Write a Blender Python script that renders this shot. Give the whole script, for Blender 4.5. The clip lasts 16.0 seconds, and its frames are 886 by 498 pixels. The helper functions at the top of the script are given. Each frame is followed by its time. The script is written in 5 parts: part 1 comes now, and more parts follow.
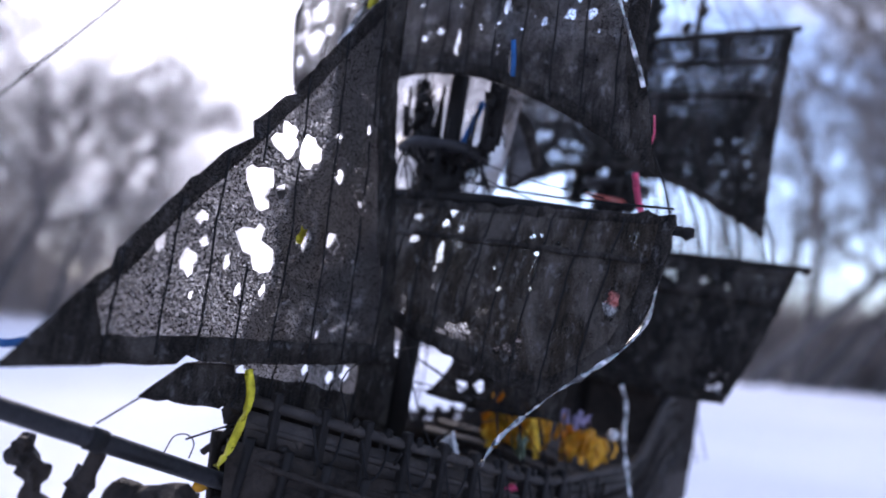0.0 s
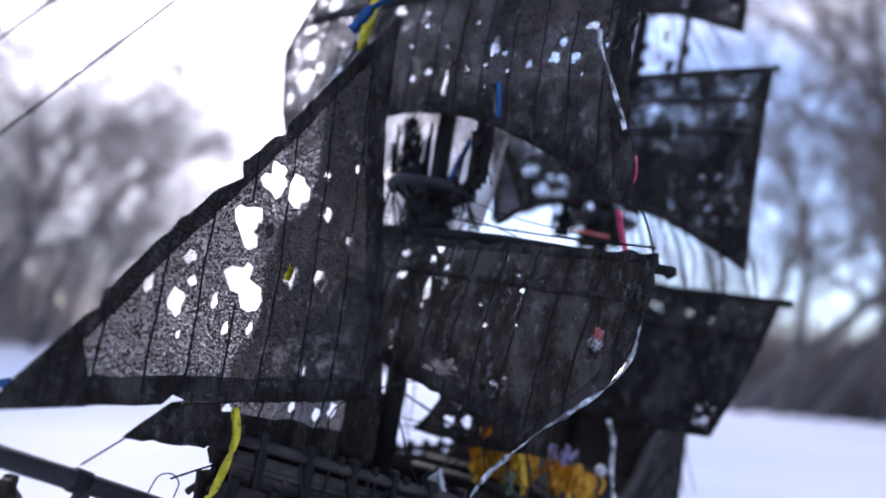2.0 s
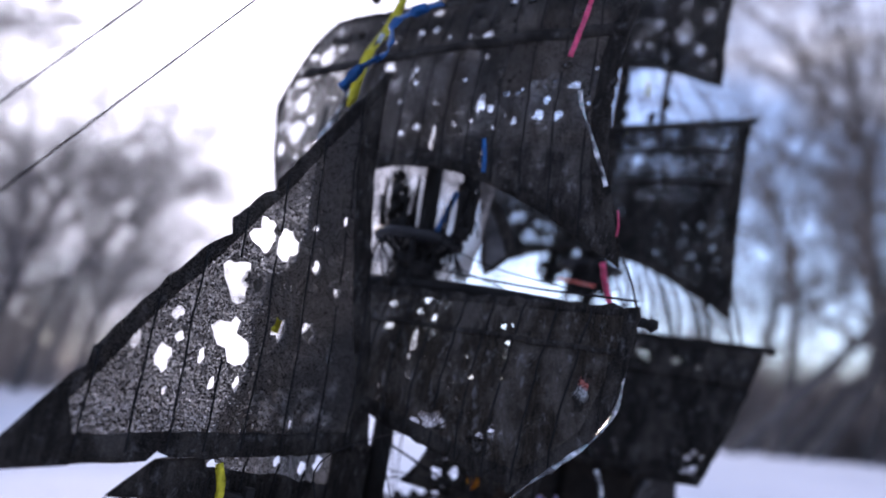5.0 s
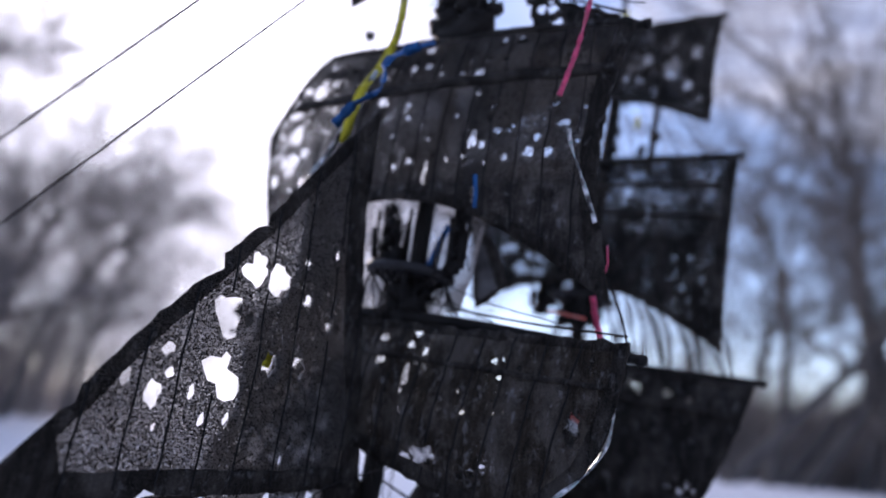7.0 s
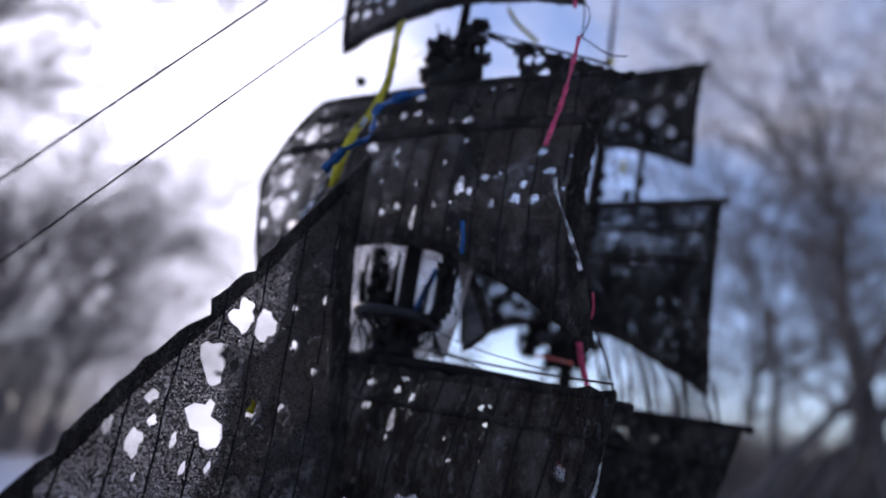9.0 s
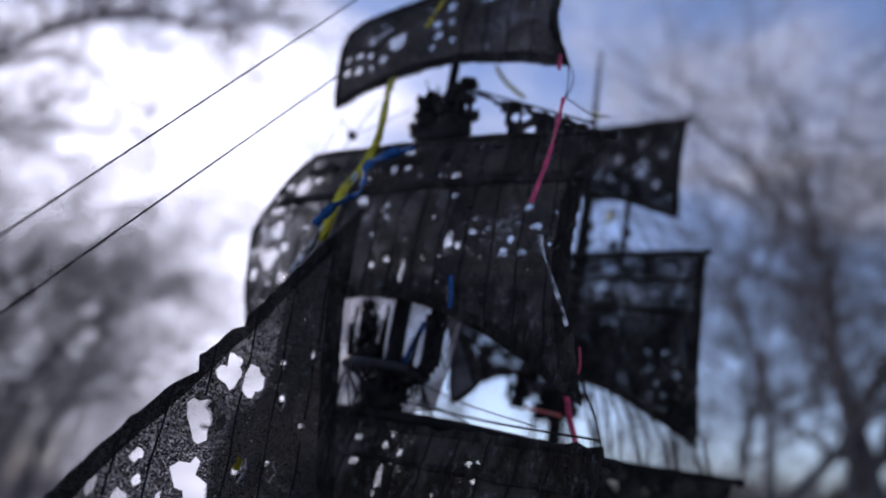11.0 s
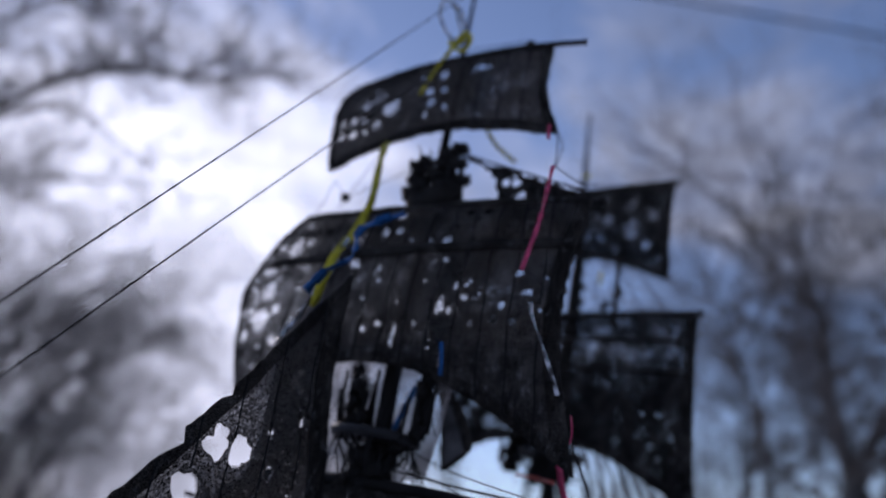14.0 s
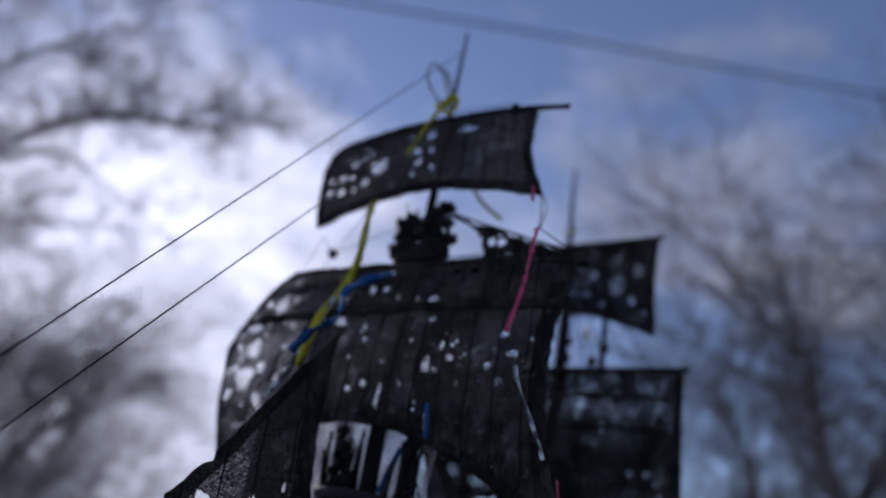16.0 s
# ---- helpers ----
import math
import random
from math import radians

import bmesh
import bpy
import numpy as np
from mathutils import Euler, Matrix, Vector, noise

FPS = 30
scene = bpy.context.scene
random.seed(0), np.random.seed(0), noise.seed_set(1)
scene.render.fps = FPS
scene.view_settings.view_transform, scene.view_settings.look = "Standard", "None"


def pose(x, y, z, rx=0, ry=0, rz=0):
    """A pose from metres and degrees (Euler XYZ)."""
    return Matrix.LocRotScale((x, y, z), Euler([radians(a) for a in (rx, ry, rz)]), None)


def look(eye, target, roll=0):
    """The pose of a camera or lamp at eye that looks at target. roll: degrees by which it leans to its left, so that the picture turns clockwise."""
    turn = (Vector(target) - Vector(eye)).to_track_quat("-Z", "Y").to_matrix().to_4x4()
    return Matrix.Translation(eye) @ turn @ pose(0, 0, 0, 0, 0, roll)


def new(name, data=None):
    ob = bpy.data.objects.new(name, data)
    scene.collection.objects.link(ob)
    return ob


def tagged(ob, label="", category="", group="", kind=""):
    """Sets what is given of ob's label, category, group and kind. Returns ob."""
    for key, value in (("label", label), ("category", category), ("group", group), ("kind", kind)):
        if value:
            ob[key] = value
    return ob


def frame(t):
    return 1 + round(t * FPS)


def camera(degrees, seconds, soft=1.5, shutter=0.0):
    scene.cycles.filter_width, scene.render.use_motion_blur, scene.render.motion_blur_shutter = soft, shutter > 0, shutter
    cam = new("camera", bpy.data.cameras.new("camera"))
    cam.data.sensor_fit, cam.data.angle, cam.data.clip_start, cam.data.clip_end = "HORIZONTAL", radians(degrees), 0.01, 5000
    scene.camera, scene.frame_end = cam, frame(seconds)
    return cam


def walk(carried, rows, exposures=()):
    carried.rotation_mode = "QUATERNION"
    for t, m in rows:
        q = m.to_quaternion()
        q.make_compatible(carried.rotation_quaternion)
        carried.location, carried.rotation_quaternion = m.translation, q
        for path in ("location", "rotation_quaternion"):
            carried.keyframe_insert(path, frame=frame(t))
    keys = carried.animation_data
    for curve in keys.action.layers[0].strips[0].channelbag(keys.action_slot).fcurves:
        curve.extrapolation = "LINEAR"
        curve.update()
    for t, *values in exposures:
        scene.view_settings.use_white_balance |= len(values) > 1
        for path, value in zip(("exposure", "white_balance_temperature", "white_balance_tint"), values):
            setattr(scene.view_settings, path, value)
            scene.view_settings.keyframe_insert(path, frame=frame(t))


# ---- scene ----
PATH = [
    (0, (0.0000, -0.0000, 0.2600), (-0.0121, 0.9903, 0.3986), 5.05),
    (0.5, (0.0010, -0.0024, 0.2628), (-0.0075, 0.9859, 0.4154), 5.13),
    (1, (0.0017, -0.0042, 0.2646), (-0.0031, 0.9824, 0.4275), 5.11),
    (1.5, (0.0014, -0.0051, 0.2654), (-0.0007, 0.9797, 0.4387), 5.08),
    (2, (0.0019, -0.0069, 0.2670), (0.0012, 0.9767, 0.4476), 4.97),
    (2.5, (0.0012, -0.0087, 0.2680), (0.0034, 0.9730, 0.4586), 4.95),
    (3, (0.0012, -0.0101, 0.2694), (0.0054, 0.9696, 0.4698), 4.90),
    (3.5, (0.0016, -0.0119, 0.2710), (0.0062, 0.9658, 0.4809), 4.97),
    (4, (0.0025, -0.0137, 0.2729), (0.0071, 0.9620, 0.4920), 4.90),
    (6.5, (0.0052, -0.0197, 0.2796), (0.0197, 0.9424, 0.5519), 5.04),
    (7, (0.0052, -0.0214, 0.2811), (0.0201, 0.9383, 0.5617), 4.97),
    (7.5, (0.0048, -0.0228, 0.2823), (0.0202, 0.9344, 0.5713), 4.94),
    (8, (0.0051, -0.0249, 0.2851), (0.0208, 0.9292, 0.5843), 4.97),
    (8.5, (0.0055, -0.0255, 0.2863), (0.0262, 0.9233, 0.6015), 5.10),
    (9, (0.0058, -0.0268, 0.2871), (0.0323, 0.9149, 0.6225), 5.18),
    (11.5, (0.0069, -0.0377, 0.2949), (0.0415, 0.8748, 0.7024), 5.15),
    (12, (0.0067, -0.0380, 0.2959), (0.0423, 0.8708, 0.7117), 5.15),
    (12.5, (0.0068, -0.0394, 0.2979), (0.0410, 0.8644, 0.7244), 5.12),
    (13, (0.0072, -0.0409, 0.3004), (0.0403, 0.8567, 0.7401), 5.19),
    (13.5, (0.0076, -0.0421, 0.3024), (0.0418, 0.8479, 0.7571), 5.27),
    (14, (0.0075, -0.0446, 0.3044), (0.0425, 0.8382, 0.7728), 5.32),
    (14.5, (0.0082, -0.0467, 0.3067), (0.0442, 0.8261, 0.7935), 5.42),
    (15, (0.0078, -0.0488, 0.3085), (0.0448, 0.8172, 0.8070), 5.43),
    (15.5, (0.0081, -0.0518, 0.3110), (0.0489, 0.8030, 0.8284), 5.49),
    (16, (0.0086, -0.0548, 0.3123), (0.0523, 0.7908, 0.8443), 5.23),
]
cam = camera(69.3, 16.0, soft=1.9)
cam.data.dof.use_dof = True
cam.data.dof.focus_distance = 0.41
cam.data.dof.aperture_fstop = 2.45
walk(cam, [(t, look(eye, target, roll)) for t, eye, target, roll in PATH],
     exposures=[(0, 1.52, 6600, 28), (4, 1.27, 6650, 28), (7, 0.76, 6700, 28), (9, 0.34, 6600, 28), (12.5, -0.15, 6400, 27), (16, -0.48, 6250, 26)])

# ---------------------------------------------------------------- sky and sun
SUN_AZ, SUN_EL = -25.0, 27.0
sun_dir = Vector((math.sin(radians(SUN_AZ)) * math.cos(radians(SUN_EL)),
                  math.cos(radians(SUN_AZ)) * math.cos(radians(SUN_EL)), math.sin(radians(SUN_EL))))


class Nodes:
    """Short hand for building node trees."""

    def __init__(self, tree):
        self.tree = tree
        tree.nodes.clear()

    def add(self, kind, **settings):
        n = self.tree.nodes.new(kind)
        inputs = settings.pop("inputs", {})
        for key, value in settings.items():
            setattr(n, key, value)
        for key, value in inputs.items():
            if isinstance(value, bpy.types.NodeSocket):
                self.tree.links.new(value, n.inputs[key])
            else:
                n.inputs[key].default_value = value
        return n

    def math(self, op, a, b=0.0, clamp=False):
        return self.add("ShaderNodeMath", operation=op, use_clamp=clamp, inputs={0: a, 1: b}).outputs[0]

    def ramp(self, fac, lo, hi, c0=(0, 0, 0, 1), c1=(1, 1, 1, 1)):
        n = self.add("ShaderNodeValToRGB", inputs={0: fac})
        n.color_ramp.elements[0].position, n.color_ramp.elements[1].position = lo, hi
        n.color_ramp.elements[0].color, n.color_ramp.elements[1].color = c0, c1
        return n.outputs[0]

    def noise(self, vec, scale, detail=4.0, rough=0.55, distort=0.0):
        return self.add("ShaderNodeTexNoise", inputs={"Vector": vec, "Scale": scale, "Detail": detail,
                                                      "Roughness": rough, "Distortion": distort}).outputs["Fac"]

    def mix(self, fac, a, b):
        n = self.add("ShaderNodeMix", data_type="RGBA")
        for socket, value in ((n.inputs[0], fac), (n.inputs[6], a), (n.inputs[7], b)):
            if isinstance(value, bpy.types.NodeSocket):
                self.tree.links.new(value, socket)
            else:
                socket.default_value = value
        return n.outputs[2]


world = bpy.data.worlds.new("world")
scene.world = world
world.use_nodes = True
w = Nodes(world.node_tree)
way = w.add("ShaderNodeTexCoord").outputs["Generated"]
sky = w.add("ShaderNodeTexSky", sky_type="NISHITA", sun_disc=False, sun_elevation=radians(SUN_EL),
            sun_rotation=radians(SUN_AZ), air_density=1.0, dust_density=0.15, ozone_density=2.0)
toward = w.add("ShaderNodeVectorMath", operation="DOT_PRODUCT", inputs={0: way, 1: sun_dir}).outputs["Value"]
near_sun = w.math("POWER", w.math("MAXIMUM", toward, 0.0), 7.0)
core = w.math("POWER", w.math("MAXIMUM", toward, 0.0), 13.0)


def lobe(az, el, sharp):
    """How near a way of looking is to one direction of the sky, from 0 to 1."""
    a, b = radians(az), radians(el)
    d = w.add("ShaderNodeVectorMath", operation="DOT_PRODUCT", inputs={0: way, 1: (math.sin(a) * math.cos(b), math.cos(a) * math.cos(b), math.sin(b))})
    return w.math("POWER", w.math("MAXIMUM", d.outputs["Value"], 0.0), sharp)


flat = w.add("ShaderNodeMapping", inputs={"Vector": way, "Location": (0.35, 0.1, 0.0), "Scale": (1.0, 1.0, 1.9)}).outputs[0]
puff = w.noise(flat, 3.1, 5.0, 0.58, 0.4)
high = w.add("ShaderNodeSeparateXYZ", inputs={0: way}).outputs[2]
low = w.math("POWER", w.math("SUBTRACT", 1.0, w.math("ABSOLUTE", high)), 9.0)
blue = w.add("ShaderNodeVectorMath", operation="SCALE", inputs={0: sky.outputs[0], "Scale": w.math("SUBTRACT", 0.31, w.math("MULTIPLY", low, 0.15))}).outputs[0]
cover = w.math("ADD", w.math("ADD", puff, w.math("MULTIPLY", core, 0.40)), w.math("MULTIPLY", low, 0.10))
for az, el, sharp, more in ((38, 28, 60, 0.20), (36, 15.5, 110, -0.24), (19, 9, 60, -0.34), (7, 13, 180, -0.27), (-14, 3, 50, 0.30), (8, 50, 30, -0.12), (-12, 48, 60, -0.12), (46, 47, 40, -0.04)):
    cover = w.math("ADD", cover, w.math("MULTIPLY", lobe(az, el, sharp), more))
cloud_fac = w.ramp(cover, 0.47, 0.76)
shade = w.noise(flat, 5.2, 5.0, 0.6)
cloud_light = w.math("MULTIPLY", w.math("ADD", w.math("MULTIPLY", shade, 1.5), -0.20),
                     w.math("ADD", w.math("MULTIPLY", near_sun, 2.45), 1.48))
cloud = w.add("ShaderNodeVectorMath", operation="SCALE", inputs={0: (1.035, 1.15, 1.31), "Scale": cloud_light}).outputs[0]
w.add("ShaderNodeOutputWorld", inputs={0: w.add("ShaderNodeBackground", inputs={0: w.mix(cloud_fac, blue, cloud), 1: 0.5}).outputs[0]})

sun_data = bpy.data.lights.new("sun", "SUN")
sun_data.energy, sun_data.angle, sun_data.color = 0.8, radians(8), (1.0, 0.95, 0.88)
sun = new("sun", sun_data)
sun.matrix_world = look(sun_dir * 50, (0, 0, 0))


# ---------------------------------------------------------------- materials
def material(name, color, rough=0.7, metal=0.0, vary=0.3, grain=60.0, bump=0.2, bump_scale=None, second=None, spread=8.0, dist=0.001, gloss=0.35):
    """A surface with fine grain, larger patches and a little relief, in metres of the object's own space."""
    m = bpy.data.materials.new(name)
    m.use_nodes = True
    n = Nodes(m.node_tree)
    at = n.add("ShaderNodeTexCoord").outputs["Object"]
    fine, broad = n.noise(at, grain, 5.0, 0.6), n.noise(at, spread, 3.0, 0.5)
    c = Vector(color)
    dark, light = tuple(c * (1 - vary)) + (1,), tuple(c * (1 + vary)) + (1,)
    base = n.ramp(fine, 0.3, 0.7, dark, light)
    base = n.mix(n.ramp(broad, 0.42, 0.68), base, (*(second or c * 0.8), 1))
    relief = n.add("ShaderNodeBump", inputs={"Strength": bump, "Distance": dist, "Height": n.noise(at, bump_scale or grain * 2, 4.0)}).outputs[0]
    shine = n.math("ADD", n.math("MULTIPLY", fine, 0.2), rough - 0.1, True)
    surf = n.add("ShaderNodeBsdfPrincipled", inputs={"Base Color": base, "Roughness": shine, "Metallic": metal, "Specular IOR Level": gloss, "Normal": relief})
    n.add("ShaderNodeOutputMaterial", inputs={0: surf.outputs[0]})
    return m


def cloth(name, porous, color=(0.026, 0.0215, 0.0175), lit=0.3, uneven=0.2, dust=0.5, worn=0.12, gain=8.0, fine=1080.0, thin=None, weave=(0.75, 0.75, 1.25), glow=0.065, single=None):
    """Thin sooty black gauze: a fine open weave that lets specks of the light behind through, crumpled, with pale scuffs
    and threadbare places where most of the threads are gone."""
    m = bpy.data.materials.new(name)
    m.use_nodes = True
    n = Nodes(m.node_tree)
    at = n.add("ShaderNodeTexCoord").outputs["Object"]
    tall = n.add("ShaderNodeMapping", inputs={"Vector": at, "Scale": (1, 1, 0.6)}).outputs[0]
    broad = n.noise(at, 24.0, 3.0, 0.6)
    speck = n.noise(n.add("ShaderNodeMapping", inputs={"Vector": at, "Rotation": (0.12, 0.12, 0.0), "Scale": weave}).outputs[0], fine, 2.2, 0.65)
    thread = n.noise(n.add("ShaderNodeMapping", inputs={"Vector": at, "Scale": (1, 1, 0.12)}).outputs[0], 500.0, 2.0)
    crumple = n.noise(at, 75.0, 6.0, 0.65, 0.6)
    bare = n.ramp(n.noise(n.add("ShaderNodeMapping", inputs={"Vector": at, "Scale": (1, 1, 0.55)}).outputs[0], 62.0, 3.0, 0.6, 0.5), 0.56, 0.70)
    wash = n.ramp(n.noise(tall, 42.0, 6.0, 0.68), 0.47, 0.62)
    scuff = n.ramp(n.noise(tall, 150.0, 5.0, 0.7, 0.4), 0.57, 0.66)
    dark = n.ramp(thread, 0.3, 0.75, tuple(v * 0.35 for v in color) + (1,), tuple(v * 1.9 for v in color) + (1,))
    base = n.mix(n.math("MULTIPLY", wash, dust), dark, (0.187, 0.163, 0.138, 1))
    base = n.mix(n.math("MULTIPLY", scuff, dust), base, (0.30, 0.29, 0.28, 1))
    relief = n.add("ShaderNodeBump", inputs={"Strength": 0.6, "Distance": 0.0006, "Height": thread}).outputs[0]
    relief = n.add("ShaderNodeBump", inputs={"Strength": 0.4, "Distance": 0.003, "Height": crumple, "Normal": relief}).outputs[0]
    solid = n.add("ShaderNodeBsdfPrincipled", inputs={"Base Color": base, "Roughness": 0.8, "Specular IOR Level": 0.15, "Normal": relief}).outputs[0]
    fibre = n.ramp(speck, 0.43, 0.56, (glow * 0.06, glow * 0.058, glow * 0.055, 1), (glow * 1.9, glow * 1.85, glow * 1.8, 1))
    soak = n.add("ShaderNodeBsdfTranslucent", inputs={"Color": fibre}).outputs[0]
    if single:
        along = n.add("ShaderNodeSeparateXYZ", inputs={0: at}).outputs[single[0]]
        lit = n.add("ShaderNodeMapRange", inputs={0: along, 1: single[1], 2: single[2], 3: 0.10, 4: lit}).outputs[0]
    fabric = n.add("ShaderNodeMixShader", inputs={0: lit, 1: solid, 2: soak}).outputs[0]
    open_weave = n.math("ADD", n.math("ADD", speck, n.math("MULTIPLY", broad, uneven)), n.math("MULTIPLY", bare, worn))
    if thin:
        for axis, lo, hi, more in thin:
            along = n.add("ShaderNodeSeparateXYZ", inputs={0: at}).outputs[axis]
            span = n.add("ShaderNodeMapRange", inputs={0: along, 1: lo, 2: hi, 3: 0.0, 4: more}).outputs[0]
            open_weave = n.math("ADD", open_weave, span)
    gate = n.math("SUBTRACT", open_weave, 0.62 + uneven * 0.5 - porous)
    holes = n.math("MULTIPLY", gate, gain, True)
    clear = n.add("ShaderNodeBsdfTransparent").outputs[0]
    n.add("ShaderNodeOutputMaterial", inputs={0: n.add("ShaderNodeMixShader", inputs={0: holes, 1: fabric, 2: clear}).outputs[0]})
    return m


def foil(name, color, rough=0.28, crush=1.0):
    m = material(name, color, rough, 0.5, 0.35, 260.0, crush, 170.0, tuple(v * 0.55 for v in color), 130.0, 0.003, 0.5)
    return m


def silver_foil():
    """Crinkled silver foil; bright glints and dull, teal and brownish reflections are put into the colour."""
    m = bpy.data.materials.new("silver_foil")
    m.use_nodes = True
    n = Nodes(m.node_tree)
    at = n.add("ShaderNodeTexCoord").outputs["Object"]
    pick = n.add("ShaderNodeValToRGB", inputs={0: n.noise(at, 120.0, 2.0, 0.6)})
    pick.color_ramp.interpolation = "LINEAR"
    pick.color_ramp.elements[0].position, pick.color_ramp.elements[0].color = 0.36, (0.09, 0.085, 0.08, 1)
    pick.color_ramp.elements[1].position, pick.color_ramp.elements[1].color = 0.66, (0.88, 0.87, 0.86, 1)
    for at_, c in ((0.43, (0.16, 0.15, 0.145, 1)), (0.47, (0.42, 0.40, 0.38, 1)), (0.50, (0.30, 0.46, 0.43, 1)), (0.53, (0.38, 0.36, 0.34, 1)), (0.57, (0.55, 0.54, 0.53, 1))):
        pick.color_ramp.elements.new(at_).color = c
    relief = n.add("ShaderNodeBump", inputs={"Strength": 0.5, "Distance": 0.002, "Height": n.noise(at, 210.0, 2.0)}).outputs[0]
    surf = n.add("ShaderNodeBsdfPrincipled", inputs={"Base Color": pick.outputs[0], "Roughness": 0.24, "Metallic": 0.6, "Normal": relief})
    n.add("ShaderNodeOutputMaterial", inputs={0: surf.outputs[0]})
    return m


def film_sheet():
    """Thin smoky plastic film that light soaks through."""
    m = bpy.data.materials.new("smoky_film")
    m.use_nodes = True
    n = Nodes(m.node_tree)
    at = n.add("ShaderNodeTexCoord").outputs["Object"]
    tint = n.ramp(n.noise(at, 26.0, 3.0, 0.5), 0.3, 0.7, (0.34, 0.335, 0.335, 1), (0.72, 0.71, 0.71, 1))
    thin = n.add("ShaderNodeBsdfTransparent", inputs={"Color": (0.72, 0.71, 0.71, 1)}).outputs[0]
    soak = n.add("ShaderNodeBsdfTranslucent", inputs={"Color": tint}).outputs[0]
    skin = n.add("ShaderNodeBsdfPrincipled", inputs={"Base Color": tint, "Roughness": 0.35}).outputs[0]
    body = n.add("ShaderNodeMixShader", inputs={0: 0.35, 1: soak, 2: skin}).outputs[0]
    fac = n.ramp(n.noise(at, 34.0, 4.0, 0.55), 0.35, 0.65, (0.25, 0.25, 0.25, 1), (0.90, 0.90, 0.90, 1))
    n.add("ShaderNodeOutputMaterial", inputs={0: n.add("ShaderNodeMixShader", inputs={0: fac, 1: body, 2: thin}).outputs[0]})
    return m


M_FILM = film_sheet()
M_JIB = cloth("open_black_gauze", 0.117, (0.038, 0.033, 0.029), lit=0.65, glow=0.32, uneven=0.06, dust=0.2, worn=0.03, fine=930.0, gain=4.6, weave=(0.95, 0.95, 1.0))
# gauze of the added sheet that stands in for shade behind the jib
M_SHADE_SHEET = cloth("shade_sheet_gauze", 0.135, (0.046, 0.040, 0.033), lit=0.8, glow=0.52, uneven=0.2, dust=0.4, worn=0.10, fine=620.0, gain=5.0, weave=(0.95, 0.95, 1.0))
M_JIB_HEM = cloth("taped_black_gauze", 0.100, (0.024, 0.0205, 0.0175), lit=0.4, glow=0.2, uneven=0.08, dust=0.3, worn=0.04, fine=1100.0, gain=6.0)
M_ROYAL = cloth("fine_black_gauze", 0.100, (0.024, 0.0208, 0.0185), lit=0.55, glow=0.38, uneven=0.06, dust=0.25, worn=0.06, gain=4.5, fine=900.0, weave=(1.1, 1.1, 0.35))
M_TOPSAIL = cloth("black_topsail_gauze", 0.060, (0.026, 0.0225, 0.0200), lit=0.6, glow=0.30, uneven=0.10, dust=0.45, worn=0.07, gain=4.5, thin=(("Y", -0.05, -0.13, 0.085), ("Z", 0.657, 0.664, 0.045), ("Z", 0.735, 0.75, -0.03)), single=("Z", 0.652, 0.664))
M_MAIN = cloth("worn_black_gauze", 0.075, (0.0150, 0.0128, 0.0110), lit=0.3, uneven=0.2, dust=0.25, worn=0.16, thin=(("Z", 0.70, 0.76, 0.10),))
M_MAIN_HIGH = cloth("riddled_black_gauze", 0.125, (0.0165, 0.0143, 0.0122), lit=0.3, uneven=0.14, dust=0.25, worn=0.12, gain=5.0)
M_SAIL_DENSE = cloth("dense_black_gauze", 0.035, (0.0165, 0.0143, 0.0122), lit=0.25, dust=0.36, worn=0.12)
M_COURSE = cloth("dusty_black_gauze", 0.035, (0.037, 0.0285, 0.0205), dust=0.55, worn=0.12, gain=6.0, thin=(("Y", -0.02, -0.10, 0.03),))
M_HEM = cloth("doubled_black_gauze", -0.01, (0.0205, 0.0170, 0.0138), lit=0.2, uneven=0.1, dust=0.3, worn=0.05)
M_VEIL_CLOSE = cloth("close_grey_veil", 0.20, (0.035, 0.031, 0.029), lit=0.4, uneven=0.3, dust=0.2, worn=0.1, gain=5.0)
M_VEIL = cloth("thin_grey_veil", 0.27, (0.05, 0.045, 0.042), lit=0.5, uneven=0.3, dust=0.2, worn=0.1, gain=5.0)
M_CORD = material("black_cord", (0.0108, 0.0095, 0.0085), 0.8, 0, 0.4, 900, 0.3)
M_FLAP = material("grey_film", (0.17, 0.165, 0.16), 0.6, 0, 0.3, 120, 0.3, 200, (0.035, 0.034, 0.033), 32)
M_WOOD = material("black_stained_wood", (0.0108, 0.0088, 0.0072), 0.66, 0, 0.5, 260, 0.5, 420, (0.0212, 0.0185, 0.0158), 25, gloss=0.22)
M_HULL = material("charcoal_painted_wood", (0.0235, 0.0180, 0.0138), 0.62, 0, 0.6, 180, 0.8, 300, (0.044, 0.034, 0.0262), 45, 0.002, 0.2)
M_PLANK = material("weathered_grey_plank", (0.056, 0.0455, 0.0370), 0.6, 0, 0.5, 240, 0.7, 380, (0.0165, 0.0135, 0.0108), 60, gloss=0.3)
M_DECK = material("dark_deck_planking", (0.056, 0.044, 0.034), 0.7, 0, 0.5, 200, 0.4, 300)
M_SPAR = material("dark_grey_spar", (0.022, 0.0210, 0.0215), 0.5, 0, 0.5, 220, 0.6, 400, (0.018, 0.0165, 0.0155), 40, gloss=0.3)
M_SNOW = material("snow", (0.745, 0.76, 0.795), 0.6, 0, 0.05, 40, 0.5, 14, (0.66, 0.68, 0.73), 0.8, 0.02)
M_BARK = material("winter_bark", (0.125, 0.110, 0.100), 0.9, 0, 0.4, 14, 0.6, 20, (0.075, 0.068, 0.066), 1.5, 0.02)
M_TWIG = material("bare_twigs", (0.205, 0.175, 0.158), 0.9, 0, 0.3, 6, 0.1, 10, (0.135, 0.118, 0.110), 0.7)
